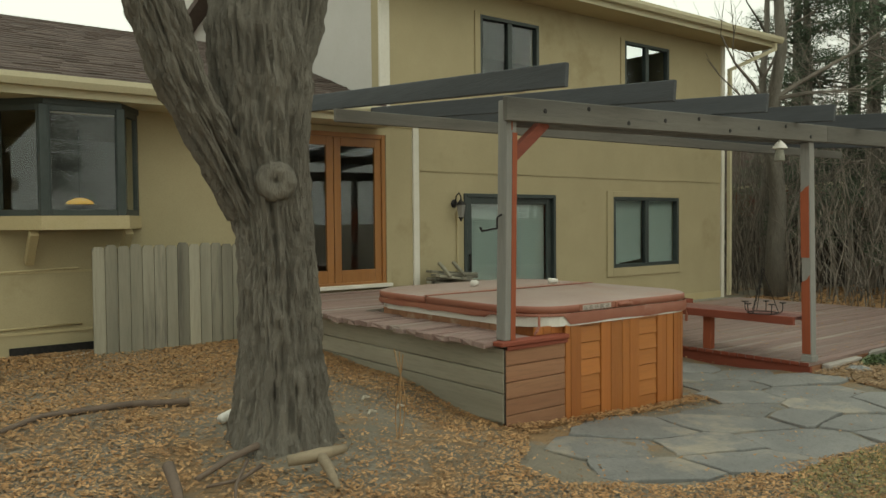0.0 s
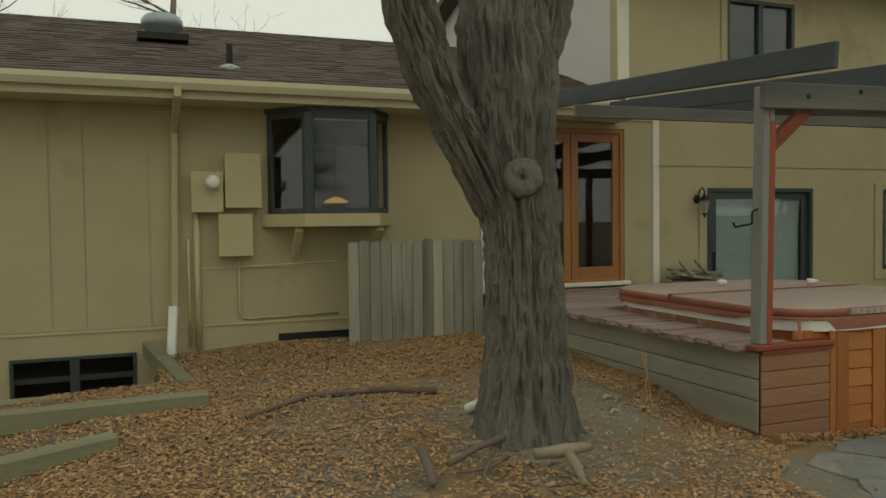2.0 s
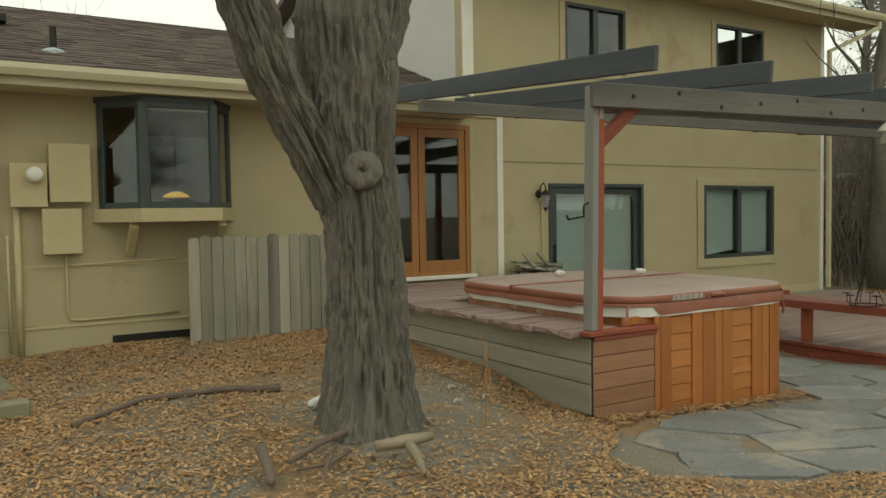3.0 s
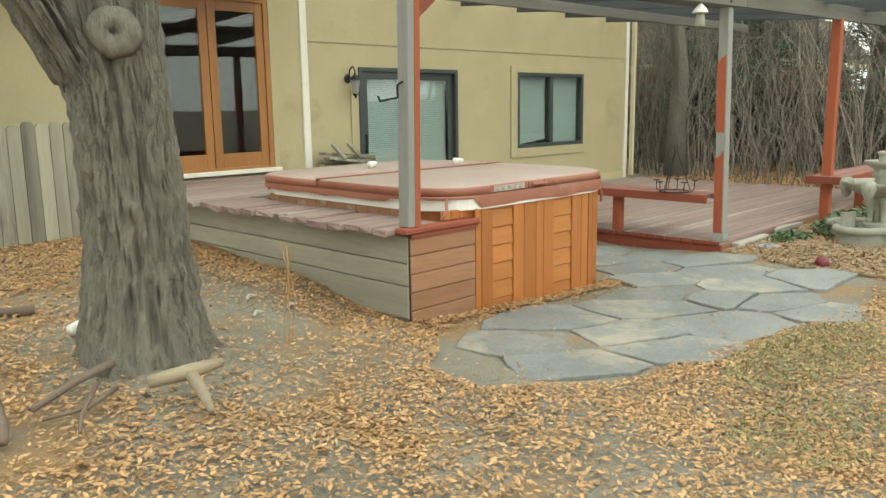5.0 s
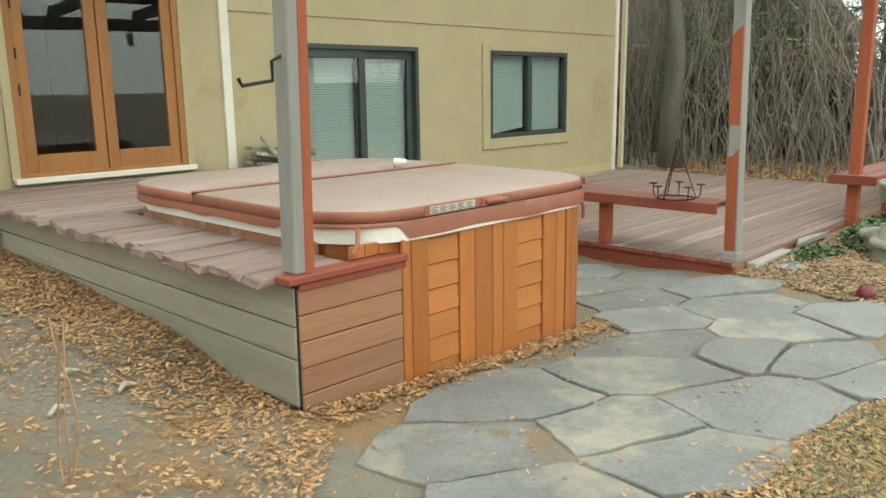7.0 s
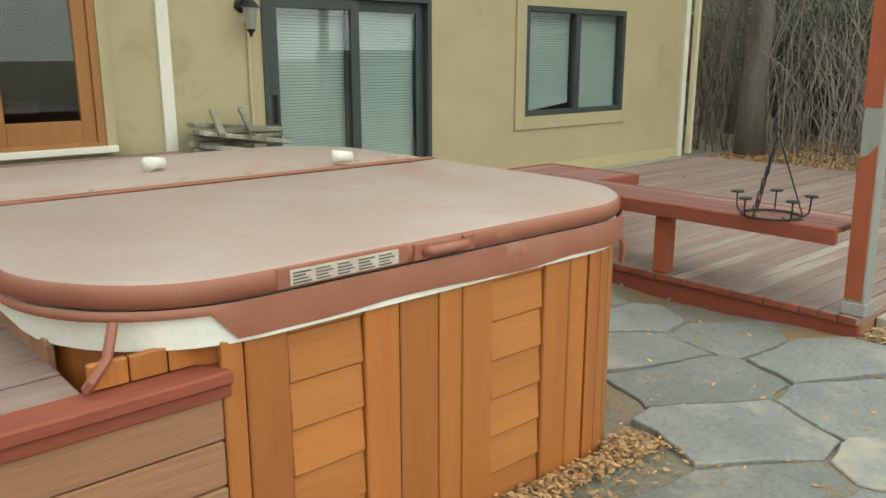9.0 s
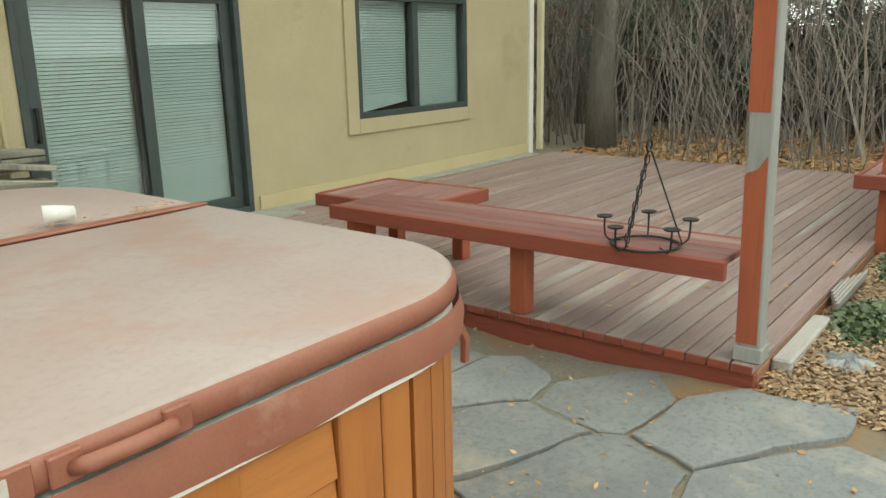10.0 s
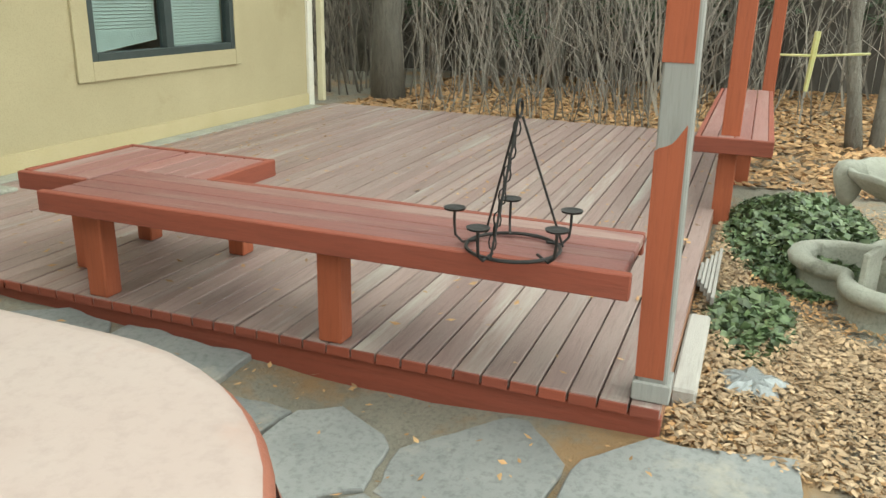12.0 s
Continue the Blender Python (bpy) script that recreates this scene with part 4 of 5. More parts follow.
part("trunk", trunk_mesh([(2.700, 5.110, 0.236, 0.346), (2.700, 5.110, 0.514, 0.279), (2.711, 5.121, 0.921, 0.236), (2.689, 5.131, 1.456, 0.216), (2.657, 5.142, 1.884, 0.221), (2.625, 5.163, 2.205, 0.255), (2.636, 5.185, 2.526, 0.285), (2.614, 5.206, 2.847, 0.275), (2.679, 5.271, 3.382, 0.223), (2.786, 5.378, 4.345, 0.183)], 0.36, 1.0), BARK, tree)
part("limb", trunk_mesh([(2.550, 5.142, 1.724, 0.132), (2.315, 5.110, 2.152, 0.137), (2.122, 5.078, 2.473, 0.137), (1.983, 5.057, 2.847, 0.137), (1.844, 5.035, 3.382, 0.132), (1.609, 5.057, 4.345, 0.102)], 0, 4.0, 96), BARK, tree)
part("limb", trunk_mesh([(2.743, 5.163, 2.526, 0.162), (2.871, 5.142, 2.901, 0.132), (2.957, 5.142, 3.489, 0.122), (3.214, 5.163, 4.345, 0.091)], 0, 7.0, 80), BARK, tree)
# branches overhead, outside the view but reflected in the glass
bm = bmesh.new()
rng = random.Random(21)
for k in range(26):
    p = Vector((rng.choice((1.6, 2.78, 3.2)), 5.16, rng.uniform(4.0, 4.3)))
    d = Vector((rng.uniform(-1, 1), rng.uniform(-1, 0.6), rng.uniform(0.3, 1))).normalized()
    pts, rad = [p.copy()], [0.05]
    for s in range(6):
        d = (d + Vector((rng.uniform(-0.4, 0.4), rng.uniform(-0.4, 0.4), rng.uniform(-0.1, 0.3)))).normalized()
        p = p + d * 0.5
        pts.append(p.copy())
        rad.append(0.05 * (1 - (s + 1) / 6.5))
    tube(bm, pts, rad, 5)
part("crown", bm, TWIG, tree, "bare branches")
bm = bmesh.new()
kx, ky, kz = 2.575, 4.895, 1.945
ax = Vector((-0.42, -0.9, 0.0)).normalized()
m = Matrix.Translation((kx, ky, kz)) @ ax.to_track_quat("Z", "Y").to_matrix().to_4x4()
rows = [(0.12, -0.06), (0.108, 0.0), (0.09, 0.018), (0.06, 0.026), (0.018, 0.024), (0.012, 0.0)]
lathe(bm, 0, 0, rows, 28)
for v in bm.verts:
    v.co *= 1 + 0.10 * noise.noise(v.co * 22)
bmesh.ops.transform(bm, matrix=m, verts=bm.verts)
part("knot", bm, BARK, tree, "round healed branch knot", smooth=True)
bm = bmesh.new()
tube(bm, [(2.411, 4.468, 0.493), (2.572, 4.415, 0.509), (2.754, 4.479, 0.493)], [0.028, 0.036, 0.022], 10)
tube(bm, [(2.572, 4.415, 0.504), (2.550, 4.286, 0.472), (2.518, 4.147, 0.418)], [0.03, 0.026, 0.014], 10)
part("surface_root", bm, timber("barked_root", (0.27, 0.22, 0.15), (0.20, 0.16, 0.11), "x"), tree, "pale exposed root", smooth=True)

# ---- boundary fence, woods and neighbours ----
fence_far = thing("boundary_fence", 20.0, 5.0, 0.0, "dark weathered board fence behind the trees", "fence")
rng = random.Random(2)
bm0 = boxes((0, 0, 0, 0.02, 0.136, 1.75), bevel=0.003)
board_me = mesh_of("fence_board", bm0, timber("old_fence_board", (0.095, 0.082, 0.068), (0.07, 0.06, 0.05), "z", 0.25))
for k in range(170):
    piece("fence_board", board_me, fence_far, pose(19.5 + 0.02 * rng.random(), -8.0 + k * 0.142, 0.02 + 0.03 * rng.random()))
part("rail", boxes((19.52, -8, 1.3, 19.56, 16, 1.38)), TWIG, fence_far)
part("rail", boxes((19.52, -8, 0.4, 19.56, 16, 0.48)), TWIG, fence_far)
nb = thing("neighbour_house", 27, 16, 0, "red-brown neighbouring house beyond the fence", "house")
part("wall", boxes((24, 11.0, 0, 31, 20, 2.6)), BRICK_RED, nb)
bm = bmesh.new()
prism(bm, [(23.4, 10.4), (31.6, 10.4), (31.6, 20.6), (23.4, 20.6)], 2.6, 2.75)
part("eave", bm, CREAM, nb)
part("roof", prism(bmesh.new(), [(23.4, 10.4), (31.6, 10.4), (31.6, 20.6), (23.4, 20.6)], 2.75, 4.2, 1.4), SHINGLE, nb)


def bough(bm, p, d, length, r, rng, depth, sides=5, droop=0.0):
    pts, rad, n = [p.copy()], [r], 5
    for s in range(n):
        d = (d + Vector((rng.uniform(-0.25, 0.25), rng.uniform(-0.25, 0.25), rng.uniform(-0.12, 0.16) - droop))).normalized()
        p = p + d * (length / n)
        pts.append(p.copy())
        rad.append(max(r * (1 - 0.8 * (s + 1) / n), 0.0035))
    tube(bm, pts, rad, sides, cap=False)
    if depth:
        for k in range(3 if depth > 1 else 4):
            i = rng.randint(1, n)
            side = (d + Vector((rng.uniform(-1, 1), rng.uniform(-1, 1), rng.uniform(-0.2, 0.7)))).normalized()
            bough(bm, pts[i], side, length * rng.uniform(0.3, 0.6), rad[i] * 0.65, rng, depth - 1, 3, droop)


def bare_tree(x, y, h, r, seed, label, z=None, lean=(0, 0), category="tree", limbs=12):
    rng = random.Random(seed)
    z = ground_z(x, y) - 0.05 if z is None else z
    t = thing("bare_tree", x, y, z, label, category, "bare trees")
    pts = [Vector((x + lean[0] * k / 8 + rng.uniform(-0.05, 0.05) * min(k, 2), y + lean[1] * k / 8 + rng.uniform(-0.05, 0.05) * min(k, 2), z + h * k / 8)) for k in range(9)]
    rad = [r * (1.25 if k == 0 else 1 - 0.085 * k) for k in range(9)]
    part("trunk", tube(bmesh.new(), pts, rad, 14), BARK, t, smooth=True)
    bm = bmesh.new()
    for k in range(limbs):
        i = rng.randint(3, 8)
        a = rng.uniform(0, 6.28)
        bough(bm, pts[i], Vector((math.cos(a), math.sin(a), rng.uniform(0.1, 0.7))).normalized(), h * rng.uniform(0.2, 0.42), rad[i] * 0.45, rng, 2)
    part("crown", bm, TWIG, t, "bare twiggy crown")
    return t


bare_tree(15.55, 9.2, 8.0, 0.19, 31, "tall bare tree with a thick straight trunk at the house corner", limbs=16)
bare_tree(18.0, 7.6, 7.5, 0.13, 32, "bare grey tree among the thicket")
bare_tree(18.6, 11.2, 8.0, 0.15, 33, "bare grey tree among the thicket")
bare_tree(17.8, 5.9, 6.5, 0.11, 34, "bare grey tree among the thicket")
bare_tree(14.6, 3.85, 4.5, 0.07, 35, "small bare multi-stemmed tree beside the bench", lean=(0.5, 0.3))
bare_tree(14.75, 3.65, 4.2, 0.06, 36, "small bare multi-stemmed tree beside the bench", lean=(0.8, -0.4))
bare_tree(18.3, 2.2, 6.0, 0.10, 37, "bare grey tree near the boundary fence", lean=(-0.6, 1.2))
bare_tree(18.4, 0.4, 6.0, 0.10, 42, "bare grey tree near the boundary fence")
bare_tree(-2.5, 22.0, 8.5, 0.2, 38, "bare tree behind the low roof", limbs=18)
bare_tree(1.6, 23.0, 8.0, 0.2, 39, "bare tree behind the low roof", limbs=18)
bare_tree(3.0, -9.0, 9.0, 0.22, 40, "bare tree across the yard", limbs=14)
bare_tree(-4.0, -7.0, 9.0, 0.22, 41, "bare tree across the yard", limbs=14)
bare_tree(9.0, -8.0, 9.0, 0.22, 43, "bare tree across the yard", limbs=14)

# thicket of thin stems
bm = bmesh.new()
rng = random.Random(77)
for k in range(520):
    x, y = rng.uniform(15.6, 19.2), rng.uniform(1.5, 13.0)
    if y < 4.6 and rng.random() < 0.6:
        continue
    p = Vector((x, y, ground_z(x, y) - 0.03))
    d = Vector((rng.uniform(-0.22, 0.22), rng.uniform(-0.22, 0.22), 1)).normalized()
    bough(bm, p, d, rng.uniform(1.4, 4.6), rng.uniform(0.006, 0.024), rng, 1 if rng.random() < 0.75 else 2, 4)
for k in range(60):
    x, y = rng.uniform(14.6, 15.0), rng.uniform(5.2, 8.4)
    bough(bm, Vector((x, y, 0.05)), Vector((rng.uniform(-0.2, 0.2), rng.uniform(-0.2, 0.2), 1)), rng.uniform(0.8, 2.2), 0.008, rng, 1, 3)
me = mesh_of("thicket", bm, TWIG)
tagged(new("thicket", me), "dense thicket of thin bare grey saplings behind the deck", "thicket", kind="stuff")


def conifer(x, y, h, w, seed):
    rng = random.Random(seed)
    t = thing("pine_tree", x, y, 0, "tall dark green pine behind the yard", "tree", "pines")
    part("trunk", tube(bmesh.new(), [(x, y, -0.1), (x + 0.1, y, h * 0.5), (x, y, h)], [0.20, 0.14, 0.03], 10), BARK, t)
    bmb, bm = bmesh.new(), bmesh.new()
    for k in range(84):
        z = h * rng.uniform(0.12, 0.98)
        a = rng.uniform(0, 6.28)
        L = w * (1.08 - z / h) * rng.uniform(0.6, 1.1)
        p0 = Vector((x, y, z))
        d = Vector((math.cos(a), math.sin(a), rng.uniform(-0.15, 0.3)))
        tube(bmb, [p0, p0 + d * L * 0.5 + Vector((0, 0, -0.05)), p0 + d * L], [0.03, 0.018, 0.006], 4, cap=False)
        for c in range(95):
            s = rng.uniform(0.3, 1.02)
            q = p0 + d * L * s + Vector((rng.gauss(0, 0.16), rng.gauss(0, 0.16), rng.gauss(0, 0.12)))
            for n in range(3):
                e = Vector((rng.gauss(0, 1), rng.gauss(0, 1), rng.gauss(0.2, 0.7))).normalized() * rng.uniform(0.08, 0.17)
                o = e.orthogonal().normalized() * 0.012
                bm.faces.new([bm.verts.new(v) for v in (q - o, q + o, q + e)])
    part("branchwork", bmb, TWIG, t, kind="stuff")
    part("foliage", bm, NEEDLE, t, kind="stuff")


conifer(19.0, 8.9, 9.5, 2.6, 5)
conifer(18.9, 5.2, 8.0, 2.3, 6)
conifer(21.5, 12.0, 11.0, 3.0, 7)
conifer(22.0, 4.5, 10.0, 2.8, 8)
conifer(20.4, 7.1, 10.0, 2.6, 15)
conifer(20.9, 10.2, 10.5, 2.8, 16)
conifer(20.6, 2.4, 9.0, 2.4, 17)
conifer(20.3, 5.9, 9.5, 2.6, 18)
conifer(19.9, 10.9, 9.0, 2.6, 19)
conifer(20.4, 3.6, 9.0, 2.5, 20)
conifer(6.0, -11.0, 11.0, 3.0, 9)
conifer(-8.0, -5.0, 11.0, 3.0, 10)

# ---- side fence by the upper deck ----
yard_fence = thing("picket_fence", 3.3, 9.0, 0.35, "short weathered grey dog-eared board fence panel", "fence")
rng = random.Random(14)
for k in range(13):
    x = 2.605 + k * 0.1195
    z1 = 1.50 + rng.uniform(-0.012, 0.02)
    y = 8.98 + rng.uniform(-0.004, 0.004)
    z0 = 0.40 + 0.002 * k
    bm = bmesh.new()
    o = [(x, z0), (x + 0.113, z0), (x + 0.113, z1 - 0.03), (x + 0.09, z1), (x + 0.023, z1), (x, z1 - 0.03)]
    f = [bm.verts.new((a, y, b)) for a, b in o]
    g = [bm.verts.new((a, y + 0.018, b)) for a, b in o]
    bm.faces.new(f)
    bm.faces.new(g[::-1])
    for i in range(6):
        bm.faces.new((f[i], g[i], g[(i + 1) % 6], f[(i + 1) % 6]))
    part("board", bm, FENCE_WOOD, yard_fence)
part("rail", boxes((2.62, 9.002, 0.64, 4.28, 9.04, 0.72), (2.62, 9.002, 1.24, 4.28, 9.04, 1.32)), FENCE_WOOD, yard_fence)
part("post", boxes((4.26, 8.88, 0.3, 4.38, 8.975, 1.55), bevel=0.006), FENCE_WOOD, yard_fence)

# ---- fountain ----
FX, FY = 10.32, 3.98
fountain = thing("garden_fountain", FX, FY, 0.05, "tiered cast stone garden fountain with a lobed basin", "fountain")


def basin(r_scale, z):
    pts = []
    for i in range(96):
        a = 2 * math.pi * i / 96 + radians(18)
        lobes = []
        for k in range(4):
            c = a - k * math.pi / 2
            cx = 0.42
            disc = 0.34 ** 2 - (cx * math.sin(c)) ** 2
            if disc > 0 and math.cos(c) > -0.2:
                lobes.append(cx * math.cos(c) + math.sqrt(disc))
        sq = 0.52 / max(abs(math.cos(a - math.pi / 4)), abs(math.sin(a - math.pi / 4)))
        r = 0.83 * max([*lobes, min(sq, 0.62)])
        pts.append((FX + r * r_scale * math.cos(a - radians(18)), FY + r * r_scale * math.sin(a - radians(18)), z))
    return pts


bm, rings = bmesh.new(), []
for s, z in ((0.96, 0.02), (0.97, 0.12), (0.94, 0.22), (0.98, 0.235), (1.03, 0.25), (1.05, 0.285), (1.02, 0.315), (0.95, 0.325), (0.87, 0.315), (0.83, 0.29), (0.83, 0.12), (0.0, 0.11)):
    rings.append([bm.verts.new(p) for p in basin(s, z)] if s else None)
for r0, r1 in zip(rings, rings[1:]):
    if r1:
        for i in range(96):
            bm.faces.new((r0[i], r0[(i + 1) % 96], r1[(i + 1) % 96], r1[i]))
bm.faces.new(rings[-2])
part("basin", bm, STONE, fountain, smooth=True)
part("pedestal_base", lathe(bmesh.new(), FX, FY, [(0.17, 0.10), (0.17, 0.26), (0.165, 0.27), (0.175, 0.28), (0.175, 0.32), (0.16, 0.345)], 28), STONE, fountain)
bm = bmesh.new()
for k in range(4):
    a = k * math.pi / 2 + 0.8
    c, s = math.cos(a), math.sin(a)
    tube(bm, [(FX + 0.13 * c, FY + 0.13 * s, 0.34), (FX + 0.10 * c, FY + 0.10 * s, 0.37), (FX + 0.10 * c, FY + 0.10 * s, 0.50), (FX + 0.14 * c, FY + 0.14 * s, 0.58), (FX + 0.10 * c, FY + 0.10 * s, 0.68)], [0.045, 0.032, 0.04, 0.075, 0.05], 10)
lathe(bm, FX, FY, [(0.07, 0.34), (0.06, 0.5), (0.11, 0.58), (0.10, 0.70)], 20)
part("figured_stem", bm, STONE, fountain, "carved stone stem", smooth=True)
part("large_bowl", lathe(bmesh.new(), FX, FY, [(0.09, 0.62), (0.20, 0.66), (0.34, 0.73, 0.5), (0.42, 0.80, 1), (0.43, 0.835, 1), (0.40, 0.835, 1), (0.33, 0.78, 0.4), (0.1, 0.74)], 64, 10, 0.018), STONE, fountain, "scalloped stone bowl", smooth=True)
for k in range(4):
    a = k * math.pi / 2 + 3.1
    c, sn = math.cos(a), math.sin(a)
    part("carved_head", lathe(bmesh.new(), FX + 0.40 * c, FY + 0.40 * sn, [(0.02, 0.62), (0.05, 0.66), (0.075, 0.73), (0.09, 0.80), (0.07, 0.85), (0.03, 0.865)], 14, 5, 0.008), STONE, fountain, "carved spout ornament", smooth=True)
part("upper_stem", lathe(bmesh.new(), FX, FY, [(0.09, 0.78), (0.07, 0.86), (0.10, 0.90, 1), (0.11, 0.94, 1), (0.09, 0.98), (0.08, 1.0)], 32, 8, 0.01), STONE, fountain, smooth=True)
part("small_bowl", lathe(bmesh.new(), FX, FY, [(0.06, 0.98), (0.13, 1.0), (0.19, 1.05, 1), (0.20, 1.085, 1), (0.18, 1.085, 1), (0.08, 1.04)], 48, 9, 0.012), STONE, fountain, "scalloped small bowl", smooth=True)
part("finial", lathe(bmesh.new(), FX, FY, [(0.06, 1.04), (0.045, 1.10), (0.05, 1.15), (0.065, 1.165), (0.065, 1.19), (0.03, 1.20)], 20), STONE, fountain, smooth=True)
for stone_part in fountain.children:
    stone_part.data.transform(Matrix.Diagonal((0.86, 0.86, 0.88, 1)))
bm = bmesh.new()
beam(bm, (9.98, 4.24, 0.31), (10.16, 4.16, 0.31), 0.03, 0.22)
solid("loose_paver", bm, STONE, "square stone paver leaning in the fountain basin", "paver")

# ---- candle chandelier on the bench ----
CX, CY, CZ = 8.615, 5.465, SZ1
chand = thing("candle_chandelier", CX, CY, CZ, "black wrought iron candle chandelier standing on the bench", "chandelier")
ring = [(CX + 0.155 * math.cos(2 * math.pi * i / 32), CY + 0.155 * math.sin(2 * math.pi * i / 32), CZ + 0.012) for i in range(33)]
part("ring", tube(bmesh.new(), ring, 0.0065, 6, cap=False), IRON_AND_SHADE, chand)
for k in range(5):
    a = 2 * math.pi * k / 5 + 0.35
    c, s = math.cos(a), math.sin(a)
    arm = part("arm", tube(bmesh.new(), [(CX + 0.12 * c, CY + 0.12 * s, CZ + 0.02), (CX + 0.175 * c, CY + 0.175 * s, CZ + 0.008), (CX + 0.20 * c, CY + 0.20 * s, CZ + 0.03), (CX + 0.205 * c, CY + 0.205 * s, CZ + 0.07), (CX + 0.205 * c, CY + 0.205 * s, CZ + 0.115)], 0.005, 6), IRON_AND_SHADE, chand)
    part("candle_cup", lathe(bmesh.new(), CX + 0.205 * c, CY + 0.205 * s, [(0.008, CZ + 0.113), (0.035, CZ + 0.118), (0.038, CZ + 0.125), (0.02, CZ + 0.122)], 14), IRON_AND_SHADE, arm, "iron drip pan")
for k in range(3):
    a = 2 * math.pi * k / 3 + 0.9
    c, s = math.cos(a), math.sin(a)
    part("rod", tube(bmesh.new(), [(CX + 0.165 * c, CY + 0.165 * s, CZ + 0.015), (CX + 0.01 * c, CY + 0.01 * s, CZ + 0.44)], 0.004, 6), IRON_AND_SHADE, chand)
bm = bmesh.new()
for k in range(11):
    t = k / 11
    px, py, pz = CX - 0.13 * (1 - t), CY + 0.03 * (1 - t), CZ + 0.06 + 0.38 * t
    tube(bm, [(px + 0.012 * math.cos(j * 0.785) * (k % 2), py + 0.012 * math.cos(j * 0.785) * (1 - k % 2), pz + 0.026 * math.sin(j * 0.785)) for j in range(9)], 0.003, 4, cap=False)
part("chain", bm, IRON_AND_SHADE, chand, "slack iron chain")
part("top_loop", tube(bmesh.new(), [(CX + 0.028 * math.cos(j * 0.5236), CY, CZ + 0.465 + 0.028 * math.sin(j * 0.5236)) for j in range(13)], 0.005, 6, cap=False), IRON_AND_SHADE, chand)

# ---- wall lamp ----
lx, lz = 7.55, 1.91
wall_lamp = thing("wall_lantern", lx, WY, lz, "black iron lantern lamp on the tan wall", "wall lamp")
part("back_plate", lathe(bmesh.new(), 0, 0, [(0.05, 0), (0.06, 0.01), (0.03, 0.03)], 20), IRON_AND_SHADE, wall_lamp)
wall_lamp.children[-1].matrix_basis = Matrix.Translation(Vector((0, -0.0, 0.05))) @ pose(0, 0, 0, 90)
wall_lamp.children[-1].data.transform(Matrix.Translation(ORIGIN[wall_lamp]))
part("arm", tube(bmesh.new(), [(lx, WY - 0.02, lz + 0.02), (lx, WY - 0.06, lz + 0.16), (lx, WY - 0.12, lz + 0.20), (lx, WY - 0.16, lz + 0.15), (lx, WY - 0.16, lz + 0.11)], 0.01, 8), IRON_AND_SHADE, wall_lamp)
part("lantern_roof", lathe(bmesh.new(), lx, WY - 0.16, [(0.085, lz + 0.03), (0.05, lz + 0.07), (0.015, lz + 0.10), (0.01, lz + 0.13)], 6), IRON_AND_SHADE, wall_lamp)
part("lantern_glass", lathe(bmesh.new(), lx, WY - 0.16, [(0.04, lz - 0.14), (0.068, lz + 0.028)], 6), GREY_Z, wall_lamp, "clouded glass")
part("lantern_foot", lathe(bmesh.new(), lx, WY - 0.16, [(0.008, lz - 0.20), (0.02, lz - 0.17), (0.045, lz - 0.142)], 6), IRON_AND_SHADE, wall_lamp)
solid("wall_conduit", tube(bmesh.new(), [(7.60, WY - 0.015, 0.3), (7.60, WY - 0.015, 1.85)], 0.014, 8), TRIM_TAN, "tan conduit below the wall lantern", "conduit")

# ---- meter boxes, downspout and pipes on the low wing ----


def cabinet_box(x0, z0, x1, z1, label, lean=0.0):
    t = thing("electric_box", (x0 + x1) / 2, WY, z0, label, "electric box")
    part("case", boxes((x0, WY - 0.13, z0, x1, WY - 0.01, z1), bevel=0.006), TRIM_TAN, t)
    part("lid", boxes((x0 - 0.008, WY - 0.142, z0 - 0.006, x1 + 0.008, WY - 0.131, z1 + 0.006), bevel=0.004), TRIM_TAN, t)
    return t


meter_box = cabinet_box(1.07, 1.83, 1.375, 2.24, "tan electric meter box on the house wall")
bm = bmesh.new()
lathe(bm, 0, 0, [(0.075, 0), (0.078, 0.03), (0.07, 0.034), (0.068, 0.09), (0.05, 0.105)], 24)
bmesh.ops.transform(bm, matrix=Matrix.Translation((1.275, WY - 0.142, 2.135)) @ pose(0, 0, 0, 90), verts=bm.verts)
part("meter_dial", bm, WHITE_PLASTIC, meter_box, "round glass meter", smooth=True)
cabinet_box(1.41, 1.875, 1.77, 2.437, "tall tan electric panel box on the house wall")
cabinet_box(1.335, 1.367, 1.672, 1.80, "square tan electric box on the house wall")
down = thing("downspout", 0.90, WY - 0.06, 0.3, "tan downspout with a white plastic foot", "downspout")
bm = bmesh.new()
beam(bm, (0.93, 8.93, 3.03), (0.93, 8.93, 2.93), 0.07, 0.07)
beam(bm, (0.93, 8.93, 2.95), (0.91, 9.46, 2.66), 0.07, 0.06)
beam(bm, (0.91, 9.47, 2.68), (0.875, 9.46, 0.84), 0.075, 0.06)
part("pipe", bm, TRIM_TAN, down)
bm = bmesh.new()
beam(bm, (0.87, 9.44, 0.86), (0.83, 9.32, 0.34), 0.09, 0.08, 0.012)
part("foot", bm, WHITE_PLASTIC, down, "white plastic outlet")
for x, r, z0, z1 in ((1.115, 0.032, 0.3, 1.83), (1.03, 0.014, 0.42, 1.55)):
    solid("wall_conduit", tube(bmesh.new(), [(x, WY - 0.035, z0), (x, WY - 0.035, z1)], r, 10), TRIM_TAN, "tan painted conduit pipe on the house wall", "conduit", smooth=True)
